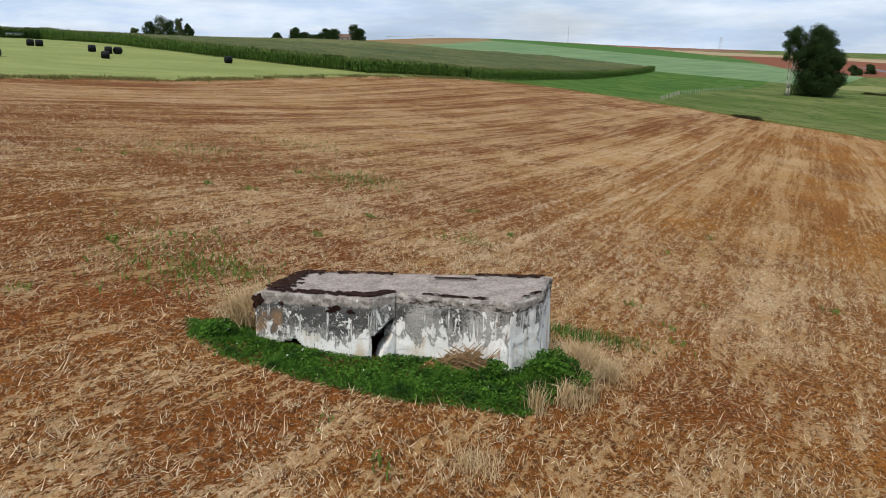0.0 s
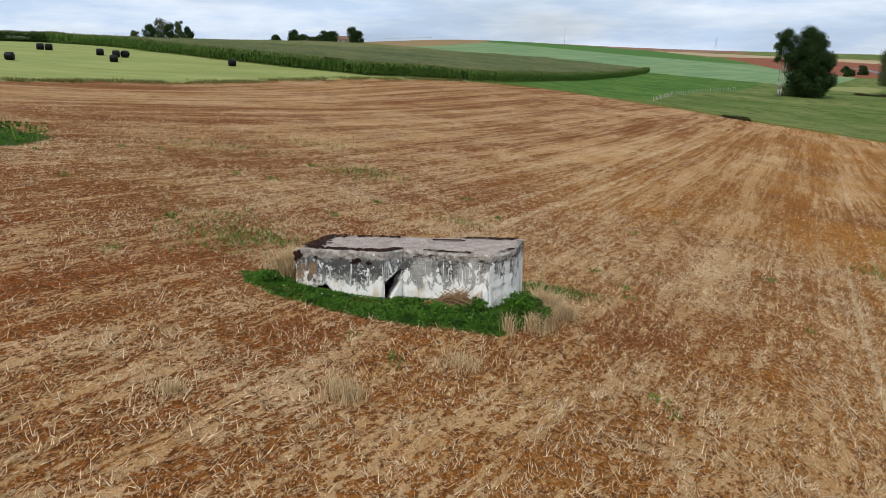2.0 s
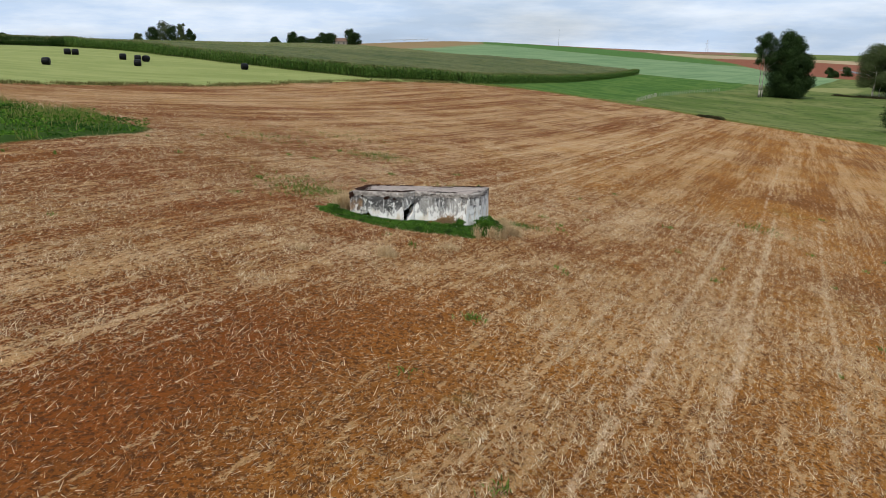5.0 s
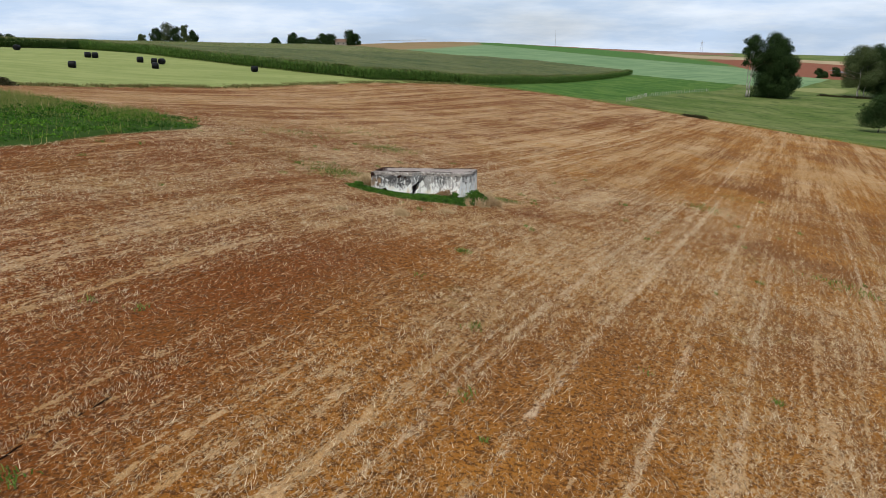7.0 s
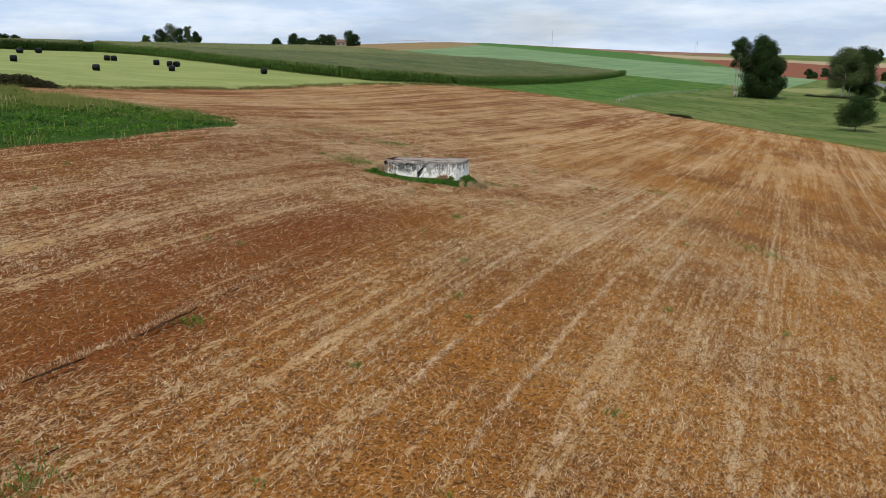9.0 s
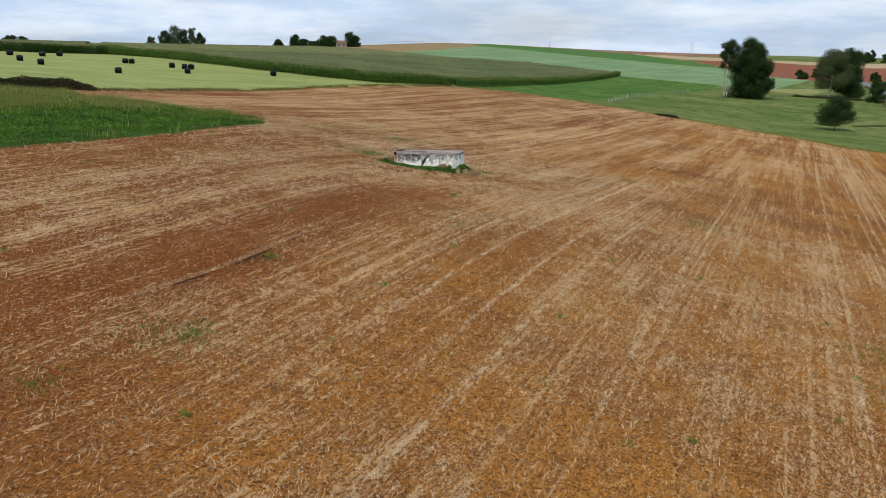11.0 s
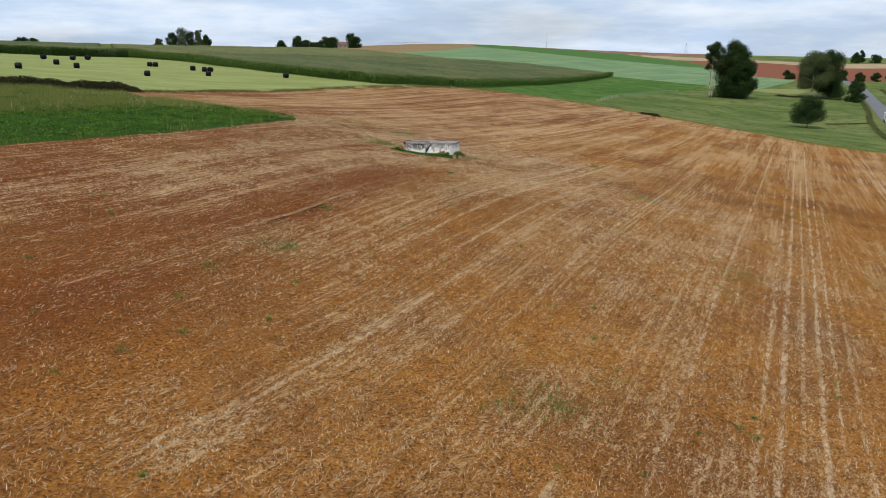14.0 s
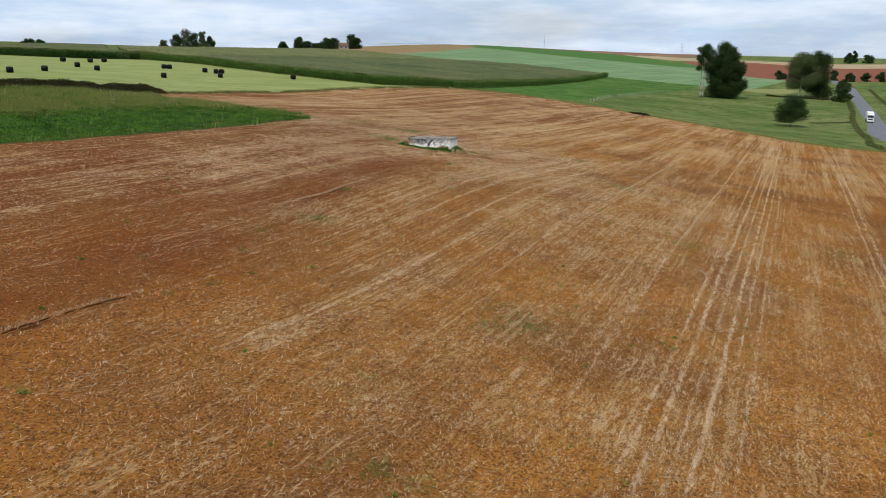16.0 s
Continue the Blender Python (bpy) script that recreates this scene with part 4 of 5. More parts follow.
# ---- trees ----
def build_tree(name, x, y, height, wide, leaf, bark, seed, label, crown_from=0.15, lobes=9, n=6500, size=0.5, lean=0.0, trunks=1, deep=None, shape=None):
    rng = np.random.RandomState(seed)
    tree = thing(name, (x, y, land1(x, y) - 0.15), 0, label=label, category="tree" if height > 4 else "bush")
    deep = deep or wide
    ends = []
    for t in range(trunks):
        bm = bmesh.new()
        off = Vector((rng.uniform(-1, 1), rng.uniform(-1, 1), 0)) * (0.12 * wide if trunks > 1 else 0)
        base, r = off.copy(), height * 0.016 / (trunks ** 0.5)
        segs = 7
        here = base
        for s in range(segs):
            nxt = base + Vector((lean * height * ((s + 1) / segs) ** 1.5 + rng.normal() * 0.012 * height, rng.normal() * 0.012 * height, height * 0.80 * (s + 1) / segs))
            tube(bm, here, nxt, r * (1 - s / segs * 0.85), r * (1 - (s + 1) / segs * 0.85), 8)
            if s >= 2:
                for _ in range(2):
                    a = rng.uniform(0, 6.28)
                    far = nxt + Vector((math.cos(a) * wide * 0.33, math.sin(a) * deep * 0.33, height * rng.uniform(0.03, 0.14)))
                    tube(bm, nxt, far, r * 0.38 * (1 - s / segs * 0.7), r * 0.08, 5)
                    ends.append(far)
            here = nxt
        ends.append(here)
        part("trunk", bm, bark, tree, smooth=True)
    # the crown: many lobes of leaves inside one outline, thinned at random so that sky shows at its edges
    cents, rad = [], []
    for k in range(lobes):
        a = rng.uniform(0, 6.28); q = rng.rand() ** 0.45
        t = (k + rng.rand()) / lobes
        zz = crown_from + (1 - crown_from) * (0.04 + 0.86 * t)
        narrow = math.sqrt(max(0.05, 1 - abs(t - 0.42) ** 2.4 * 3.0)) if crown_from > 0.1 else min(1, math.sqrt(max(0.05, 1.02 - t ** 2.6)) )
        rr = wide * rng.uniform(0.14, 0.22) * (0.65 + 0.35 * narrow)
        c = np.array([math.cos(a) * q * (wide * 0.5 - rr) * narrow + lean * height * zz ** 1.5, math.sin(a) * q * (deep * 0.5 - rr) * narrow, zz * height])
        c[2] = min(c[2], height - rr * 0.75)
        cents.append(c)
        rad.append(rr)
    cents, rad = np.array(cents), np.array(rad)
    per = np.maximum(1, (n * rad ** 2 / (rad ** 2).sum()).astype(int))
    pts, outs = [], []
    for c, rr, m in zip(cents, rad, per):
        u = rng.normal(size=(m, 3)); u /= np.linalg.norm(u, axis=1)[:, None]
        q = rr * rng.rand(m) ** 0.35 * (0.8 + 0.45 * vnoise(u[:, 0] * 3 + c[0] + 50, u[:, 2] * 3 + c[1] + u[:, 1] * 2 + 50, seed))
        p = c + u * q[:, None] * [1, 1, 0.82]
        pts.append(p)
        outs.append(u + 0.45 * rng.normal(size=(m, 3)) + [0, 0, 0.25])
    pts, outs = np.concatenate(pts), np.concatenate(outs)
    keep = (pts[:, 2] > crown_from * height * 0.8) & (pts[:, 2] < height * 1.02)
    pts, outs = pts[keep], outs[keep]
    v, f = leaves(rng, pts, size * rng.uniform(0.55, 1.25, len(pts)), 1.0, outs)
    soup("crown", v, f, leaf, tree)
    return tree


def build_trees():
    dark, mid = MAT_DARKLEAF, MAT_LEAF
    build_tree("broadleaf_tree", 119.5, 262, 23.6, 10, dark, MAT_PALEBARK, 1, "slim broadleaf tree with a pale bare trunk at the clump", 0.50, 26, 9000, 0.27, 0.0, 3)
    build_tree("broadleaf_tree", 129.3, 266, 25.4, 17.5, dark, MAT_BARK, 2, "tall dense dark-green broadleaf tree in the pasture", 0.0, 70, 46000, 0.27)
    build_tree("broadleaf_tree", 135.3, 268, 21.0, 14, dark, MAT_BARK, 3, "dense dark-green broadleaf tree beside a taller one", 0.0, 50, 32000, 0.27)
    build_tree("broadleaf_tree", 178, 290, 21.2, 18.5, mid, MAT_PALEBARK, 4, "olive-green broadleaf tree with pale forked trunks", 0.22, 56, 30000, 0.28, 0, 3)
    build_tree("broadleaf_tree", 187, 294, 22.8, 18, dark, MAT_BARK, 5, "dark-green broadleaf tree near the road", 0.0, 50, 32000, 0.27)
    build_tree("broadleaf_tree", 185.5, 268, 10.5, 10, dark, MAT_BARK, 6, "low dark bushy tree at the pasture edge", 0.0, 24, 4000, 0.4)
    build_tree("broadleaf_tree", 114.2, 165.8, 9.9, 12.0, dark, MAT_BARK, 7, "small round dark tree standing alone in the pasture", 0.17, 40, 17000, 0.18)
    # trees on the skyline
    for k, (x, y, h, w, name) in enumerate(((-184.5, 462, 6.5, 8, "round bush"), (-176, 464, 11, 12, "leafy tree"), (-170, 466, 14.5, 14, "tall tree"), (-164, 465, 12, 12, "leafy tree"), (-157.5, 464, 13.5, 9, "slim tree"), (-153.5, 466, 10, 8, "slim tree"))):
        build_tree("hilltop_tree", x, y, h, w, dark if k % 2 else mid, MAT_BARK, 20 + k, "dark %s on the skyline beyond the maize" % name, 0.0, 30, 2600, 0.5)
    for k, (px, h, w) in enumerate(((-128, 6.5, 10), (-114, 10.5, 15), (-108, 7, 12), (-100, 5, 14), (-92, 10, 15), (-85, 9.5, 15), (-70, 13.0, 15), (-66, 10, 12))):
        build_tree("hilltop_tree", px, 596 + 2 * k, h, w, dark, MAT_BARK, 30 + k, "dark round tree beside the farmhouse on the hilltop", 0.0, 30, 2600, 0.6)
    for k, (x, y, h, w) in enumerate(((226, 420, 6, 7), (231, 424, 4, 5), (244, 436, 6, 9), (262, 421, 7, 8), (270, 415, 6, 8), (283, 420, 6, 8), (292, 418, 7, 9), (200, 325, 4, 7))):
        build_tree("hedge_bush", x, y, h, w, dark, MAT_BARK, 40 + k, "dark green bush among the far fields", 0.0, 18, 1500, 0.45)
    for k, (x, y, h, w) in enumerate(((-291, 490, 5.5, 12), (-283, 492, 5, 10))):
        build_tree("hilltop_tree", x, y, h, w, dark, MAT_BARK, 70 + k, "low dark trees on the skyline behind the maize", 0.0, 18, 1500, 0.5)
    for k, (x, y, h, w) in enumerate(((391, 640, 10, 10), (415, 650, 8, 15), (405, 655, 12, 8), (400, 560, 18, 18))):
        build_tree("hilltop_tree", x, y, h, w, dark, MAT_BARK, 60 + k, "dark tree on the far edge of the fields", 0.0, 22, 1800, 0.6)


build_trees()


# ---- maize ----
MAIZE = [(5.5, 163.5), (-14, 143.5), (-33, 145.5), (-46, 149.5), (-61.5, 158), (-78, 173), (-96, 186), (-108, 205), (-150, 300), (-215, 455), (-120, 475), (-95, 500), (-60, 470), (-20, 410), (12, 385), (47, 399), (79, 382), (99, 366), (101, 372), (88, 344), (64, 294), (29.6, 221)]
MAIZE_WEST = [(-97, 184), (-114, 171), (-141, 183), (-190, 205), (-330, 270), (-330, 450), (-220, 455), (-153, 300), (-106, 205)]


MAIZE_NEAR = [(-75, 165), (-46, 140), (-14, 135), (20, 150), (110, 372), (99, 369), (79, 385), (47, 402), (12, 376), (-22, 335), (-48, 296), (-66, 250), (-80, 205)]


def build_maize(name, poly, seed, label, edges, leaf):
    rng = np.random.RandomState(seed)
    maize = thing(name, label=label, category="crop", kind="stuff")
    # leaves knit the top of the stand together
    xs = np.arange(min(p[0] for p in poly), max(p[0] for p in poly), 1.3)
    ys = np.arange(min(p[1] for p in poly), max(p[1] for p in poly), 1.3)
    gx, gy = np.meshgrid(xs, ys)
    x, y = gx.ravel(), gy.ravel()
    d = inside(poly, x, y)
    z = land(x, y) + 1.85 + 0.45 * vnoise(x / 1.6, y / 1.6, seed) + 0.5 * (vnoise(x / 14, y / 14, seed + 1) - 0.5)
    z = np.where(d < 1.6, z - 0.7, z)
    nx = len(xs)
    i = (np.arange(len(ys) - 1)[:, None] * nx + np.arange(nx - 1)[None, :]).ravel()
    f = np.column_stack([i, i + 1, i + nx + 1, i + nx])
    f = f[(d[f] > 0.7).all(1)]
    used, f2 = np.unique(f, return_inverse=True)
    top, f2 = np.column_stack([x, y, z])[used], f2.reshape(-1, 4)
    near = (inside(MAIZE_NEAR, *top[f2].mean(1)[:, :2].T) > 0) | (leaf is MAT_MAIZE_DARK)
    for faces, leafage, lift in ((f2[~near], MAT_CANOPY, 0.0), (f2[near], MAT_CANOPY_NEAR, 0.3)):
        if len(faces):
            mine, again = np.unique(faces, return_inverse=True)
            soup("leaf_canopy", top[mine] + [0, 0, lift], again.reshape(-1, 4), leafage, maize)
    # single plants: close along the open edges, thinner within
    p = []
    for line in edges:
        for px, py, a in along(line, 0.24):
            for r in range(4):
                off = -0.75 * r
                p.append((px + math.sin(a) * off + rng.normal() * 0.07, py - math.cos(a) * off + rng.normal() * 0.07))
    p = np.array(p)
    q = spread(rng, poly, 8000 if seed == 71 else 2500, 1.0)
    p = np.concatenate([p, q])
    base = on_land(p)
    n = len(p)
    tall = rng.uniform(2.05, 2.65, n) + 0.5 * (vnoise(p[:, 0] / 14, p[:, 1] / 14, seed + 1) - 0.5)
    vs, fs, k = [], [], 0
    edge_n = n - len(q)
    for level in (0.18, 0.34, 0.48, 0.6, 0.72, 0.84):
        sel = slice(0, n) if level > 0.55 else slice(0, edge_n)
        b = base[sel] + np.column_stack([np.zeros(len(tall[sel])), np.zeros(len(tall[sel])), tall[sel] * level])
        v, f = blades(rng, b, rng.uniform(0.45, 0.75, len(b)), rng.uniform(0.09, 0.14, len(b)), rng.uniform(0.5, 1.2, len(b)), 0.6)
        vs.append(v); fs.append(f + k); k += len(v)
    v, f = blades(rng, base[:edge_n], tall[:edge_n], np.full(edge_n, 0.045), np.full(edge_n, 0.03))
    vs.append(v); fs.append(f + k)
    soup("leaf_mass", np.concatenate(vs), np.concatenate(fs), leaf, maize)
    v, f = blades(rng, base + np.column_stack([np.zeros(n), np.zeros(n), tall * 0.93]), rng.uniform(0.25, 0.4, n), np.full(n, 0.10), rng.uniform(0.1, 0.5, n))
    soup("tassels", v, f, MAT_TASSEL, maize)


build_maize("maize_stand", MAIZE, 71, "tall green field of maize coming into tassel", [[(-108, 205)] + MAIZE[6::-1], [(101, 372)] + MAIZE[19:] + [(5.5, 163.5)]], MAT_MAIZE)
build_maize("maize_stand", MAIZE_WEST, 72, "dark green block of maize behind the mown meadow", [[(-250, 233), (-190, 205), (-141, 183), (-114, 171), (-97, 184), (-106, 205)]], MAT_MAIZE_DARK)


# ---- clover wedge, verges, hedges ----
def build_clover():
    rng = np.random.RandomState(81)
    crop = thing("clover_plot", label="lush dark green clover plot with a ripe grass margin", category="crop", kind="stuff")
    poly = ZONES["clover"]
    p = spread(rng, poly, 130000, 0.0)
    p = p[(p[:, 0] > -66) & (p[:, 1] > -30)]
    clump = vnoise(p[:, 0] / 1.5, p[:, 1] / 1.5, 82)
    hgt = 0.06 + 0.55 * clump ** 1.6 + 0.22 * vnoise(p[:, 0] / 0.5, p[:, 1] / 0.5, 83)
    c = on_land(p); c[:, 2] += hgt * rng.uniform(0.5, 1.05, len(p))
    v, f = leaves(rng, c, rng.uniform(0.05, 0.115, len(p)), 0.5)
    soup("clover_leaves", v, f, MAT_CLOVER, crop)
    # ripe grass stands over the back of the plot and along its margins
    q = spread(rng, poly, 420000)
    q = q[(q[:, 0] > -68) & (q[:, 1] > -30)]
    d = inside(poly, q[:, 0], q[:, 1])
    back = 0.442 * (q[:, 1] + 12) - 0.897 * (q[:, 0] + 34.9)    # metres behind the front edge
    ripe = np.clip((back - 0.6 - 11 * np.clip((-18.5 - q[:, 0]) / 14, 0, 1)) / 5, 0, 1) * np.clip(1.9 * vnoise(q[:, 0] / 3, q[:, 1] / 3, 87) - 0.25, 0.05, 1)
    keep = ((d < 0.6) & (rng.rand(len(q)) < 0.16 * (vnoise(q[:, 0] / 1.2, q[:, 1] / 1.2, 88) > 0.5))) | (rng.rand(len(q)) < 0.70 * ripe) | (rng.rand(len(q)) < 0.008)
    q = q[keep]
    v, f = spikes(rng, on_land(q), rng.uniform(0.5, 1.05, len(q)) * (0.6 + 0.6 * vnoise(q[:, 0] / 2.2, q[:, 1] / 2.2, 86)), rng.uniform(0.025, 0.055, len(q)), rng.uniform(0.05, 0.6, len(q)))
    soup("margin_grass", v, f, MAT_VERGE, crop)
    r = q[rng.rand(len(q)) < 0.04]
    r = r[vnoise(r[:, 0] / 2.5, r[:, 1] / 2.5, 85) > 0.62]
    v, f = blades(rng, on_land(r), rng.uniform(0.5, 1.0, len(r)), rng.uniform(0.025, 0.05, len(r)), rng.uniform(0.1, 0.5, len(r)))
    soup("dry_stems", v, f, MAT_DRY, crop)


build_clover()


def build_hedge(line, high, wide, n, seed, label, leaf=MAT_BRAMBLE, size=(0.07, 0.16)):
    rng = np.random.RandomState(seed)
    hedge = thing("bramble_hedge", label=label, category="hedge", kind="stuff")
    pts = np.array([(x, y) for x, y, _ in along(line, 0.3)])
    k = rng.randint(0, len(pts), n)
    p = pts[k] + rng.normal(size=(n, 2)) * wide * 0.4
    top = high * (0.5 + 0.65 * vnoise(pts[k, 0] / 2.6, pts[k, 1] / 2.6, seed)) * np.exp(-((p - pts[k]) ** 2).sum(1) / (2 * wide * wide * 0.3))
    c = on_land(p); c[:, 2] += top * rng.rand(n) ** 0.5
    v, f = leaves(rng, c, rng.uniform(*size, n))
    soup("bramble_leaves", v, f, leaf, hedge)
    bm = bmesh.new()
    for x, y, _ in along(line, 1.5):
        z = land1(x, y)
        for _ in range(3):
            tube(bm, (x, y, z - 0.05), (x + rng.normal() * 0.6, y + rng.normal() * 0.6, z + high * rng.uniform(0.4, 0.8)), 0.03, 0.008, 4)
    part("bramble_canes", bm, MAT_BARK, hedge)


build_hedge([(-66, 26), (-59, 35), (-55, 42), (-50.5, 49), (-46.5, 57.5)], 1.6, 1.4, 40000, 91, "dark tangled bramble hedge between clover and meadow")
build_hedge([(60, 154.5), (62, 152.8), (64, 150.5)], 0.8, 1.0, 2200, 92, "low dark bramble clump on the pasture edge")
build_hedge([(101, 84), (109, 112), (118, 128), (132, 158), (150, 194), (164, 219), (186, 262), (219, 326), (240, 372)], 0.9, 1.1, 20000, 93, "rough green hedge along the country road", MAT_HEDGE, (0.12, 0.30))
build_hedge([(160, 178), (190, 236), (246, 350)], 1.0, 1.2, 7000, 95, "low hedge on the far side of the road", MAT_HEDGE, (0.12, 0.30))
build_hedge([(128, 180), (137, 182), (146, 186)], 0.4, 1.0, 2600, 96, "low line of rough dark grass across the pasture", MAT_HEDGE, (0.10, 0.22))
build_hedge([(160, 287), (172, 283), (184, 276)], 1.0, 1.6, 4500, 97, "dark undergrowth below the pasture trees", MAT_BRAMBLE, (0.12, 0.28))


def build_edge_grass():
    """Rough grass on the bank between stubble and its neighbours."""
    rng = np.random.RandomState(97)
    verge = thing("verge_grass", label="rough yellow-green grass on the bank round the stubble", category="grass", kind="stuff")
    for name, line, n, high, m in (("bank_tufts", FIELD_EDGE[:6], 3000, 0.35, MAT_VERGE), ("edge_tufts", FIELD_EDGE[5:15], 9000, 0.5, MAT_VERGE), ("bank_shade", FIELD_EDGE[:6], 9000, 0.45, MAT_ROUGH)):
        pts = np.array([(x, y) for x, y, _ in along(line, 0.25)])
        k = rng.randint(0, len(pts), n)
        p = pts[k] + rng.normal(size=(n, 2)) * ([0.9, 1.9] if name == "bank_shade" else [0.8, 1.2])
        keep = vnoise(p[:, 0] / 3, p[:, 1] / 3, 98) > 0.35
        p = p[keep]
        v, f = blades(rng, on_land(p), high * rng.uniform(0.4, 1.2, len(p)), rng.uniform(0.03, 0.08, len(p)), rng.uniform(0.2, 0.8, len(p)))
        soup(name, v, f, m, verge)


build_edge_grass()


# ---- fences, masts, truck, farmhouse ----
def build_fence():
    rng = np.random.RandomState(101)
    fence = thing("pasture_fence", label="row of pale weathered wooden fence posts with wire", category="fence")
    pts = along([(54.5, 188.5), (70, 224), (89, 254), (112, 282)], 2.6)
    tops = []
    for k, (x, y, a) in enumerate(pts):
        bm = bmesh.new()
        z, h = land1(x, y), 1.2 * rng.uniform(0.7, 1.15)
        lean = (rng.normal() * 0.06, rng.normal() * 0.06)
        tube(bm, (x, y, z - 0.2), (x + lean[0], y + lean[1], z + h), 0.085, 0.075, 7)
        tube(bm, (x + lean[0], y + lean[1], z + h), (x + lean[0], y + lean[1], z + h + 0.05), 0.075, 0.02, 7)
        part("post", bm, MAT_POST, fence)
        tops.append((x, y, z))
    for up in (0.45, 0.85, 1.1):
        bm = bmesh.new()
        for a, c in zip(tops, tops[1:]):
            tube(bm, (a[0], a[1], a[2] + up), (c[0], c[1], c[2] + up), 0.006, 0.006, 4)
        part("wire", bm, MAT_STEEL, fence)


build_fence()


def build_mast(x, y, high, lattice_wide, label):
    z = land1(x, y)
    mast = thing("power_mast", (x, y, z - 0.2), label=label, category="mast")
    if not lattice_wide:
        bm = bmesh.new()
        tube(bm, (0, 0, 0), (0, 0, high), 0.22, 0.12, 8)
        part("pole", bm, MAT_STEEL, mast)
        bm = bmesh.new()
        box(bm, (1.6, 0.12, 0.12), (0, 0, high - 0.6))
        part("crossarm", bm, MAT_STEEL, mast)
        return
    for sx in (-1, 1):
        for sy in (-1, 1):
            bm = bmesh.new()
            tube(bm, (sx * lattice_wide, sy * lattice_wide, 0), (sx * 0.25, sy * 0.25, high), 0.07, 0.05, 5)
            part("leg", bm, MAT_STEEL, mast)
    bm = bmesh.new()
    for k in range(7):
        z0, z1 = high * k / 7, high * (k + 1) / 7
        w0, w1 = lattice_wide * (1 - k / 7) + 0.25, lattice_wide * (1 - (k + 1) / 7) + 0.25
        for s in (-1, 1):
            tube(bm, (-w0, s * w0, z0), (w1, s * w1, z1), 0.03, 0.03, 4)
            tube(bm, (s * w0, -w0, z0), (s * w1, w1, z1), 0.03, 0.03, 4)
    part("bracing", bm, MAT_STEEL, mast)
    for up in (0.72, 0.86):
        bm = bmesh.new()
        box(bm, (5.0, 0.14, 0.14), (0, 0, high * up))
        part("crossarm", bm, MAT_STEEL, mast)


build_mast(120.4, 745, 16, 0, "thin grey pole on the skyline")
build_mast(268, 745, 12, 1.3, "grey lattice power mast on the skyline")


def build_truck():
    x, y = 151.6, 186.2
    a = math.degrees(math.atan2(64, 32))
    truck = thing("lorry", (x, y, land1(x, y) + 0.18), a - 90, label="white lorry with a box trailer on the country road", category="lorry")
    truck.scale = (0.84, 0.84, 0.84)
    # the lorry's nose points to -y of its own axes
    bm = bmesh.new()
    box(bm, (2.45, 2.1, 2.5), (0, -3.4, 2.05), None, 0.12)
    cab = part("cab", bm, MAT_WHITE, truck, "white cab")
    bm = bmesh.new(); box(bm, (2.1, 0.06, 0.95), (0, -4.46, 2.45), None, 0.02)
    part("windscreen", bm, MAT_GLASS, cab, "dark windscreen")
    bm = bmesh.new(); box(bm, (1.7, 0.06, 0.6), (0, -4.46, 1.35), None, 0.02)
    part("grille", bm, MAT_RUBBER, cab, "dark grille")
    for s in (-1, 1):
        bm = bmesh.new(); box(bm, (0.35, 0.06, 0.22), (s * 0.95, -4.47, 0.95), None, 0.02)
        part("headlight", bm, MAT_STEEL, cab)
        bm = bmesh.new(); box(bm, (0.18, 0.12, 0.55), (s * 1.42, -4.25, 2.5), None, 0.03); box(bm, (0.3, 0.04, 0.04), (s * 1.28, -4.25, 2.7))
        part("mirror", bm, MAT_RUBBER, cab)
    bm = bmesh.new(); box(bm, (2.45, 0.25, 0.4), (0, -4.42, 0.65), None, 0.05)
    part("bumper", bm, MAT_WHITE, cab)
    bm = bmesh.new(); box(bm, (2.5, 8.2, 2.7), (0, 2.0, 2.55), None, 0.05)
    part("trailer_box", bm, MAT_WHITE, truck, "white trailer box")
    bm = bmesh.new(); box(bm, (0.9, 10.0, 0.3), (0, 1.0, 1.0))
    part("chassis", bm, MAT_RUBBER, truck)
    for yy in (-3.6, 0.3, 3.6, 4.9):
        for s in (-1, 1):
            bm = bmesh.new()
            tube(bm, (s * 0.85, yy, 0.5), (s * 1.2, yy, 0.5), 0.5, 0.5, 18)
            w = part("wheel", bm, MAT_RUBBER, truck)
            bm = bmesh.new()
            tube(bm, (s * 1.17, yy, 0.5), (s * 1.22, yy, 0.5), 0.28, 0.24, 14)
            part("rim", bm, MAT_STEEL, w)


build_truck()


def build_farmhouse(x, y):
    house = thing("farmhouse", (x, y, land1(x, y) - 0.3), 12, label="small farm building with a red tiled roof among trees", category="house")
    bm = bmesh.new(); box(bm, (9, 6, 3.3), (0, 0, 1.65))
    part("wall", bm, MAT_WALL, house)
    bm = bmesh.new()
    pts = [(-4.8, -3.5, 3.2), (4.8, -3.5, 3.2), (4.8, 3.5, 3.2), (-4.8, 3.5, 3.2), (-4.8, 0, 5.6), (4.8, 0, 5.6)]
    v = [bm.verts.new(p) for p in pts]
    for q in ((0, 1, 5, 4), (2, 3, 4, 5), (3, 0, 4), (1, 2, 5), (3, 2, 1, 0)):
        bm.faces.new([v[i] for i in q])
    part("roof", bm, MAT_TILES, house, "red tiled gable roof")
    for s in (-2.4, 1.8):
        bm = bmesh.new(); box(bm, (1.1, 0.1, 1.2), (s, -3.03, 1.8), None, 0.02)
        part("window", bm, MAT_GLASS, house)


build_farmhouse(-77, 606)


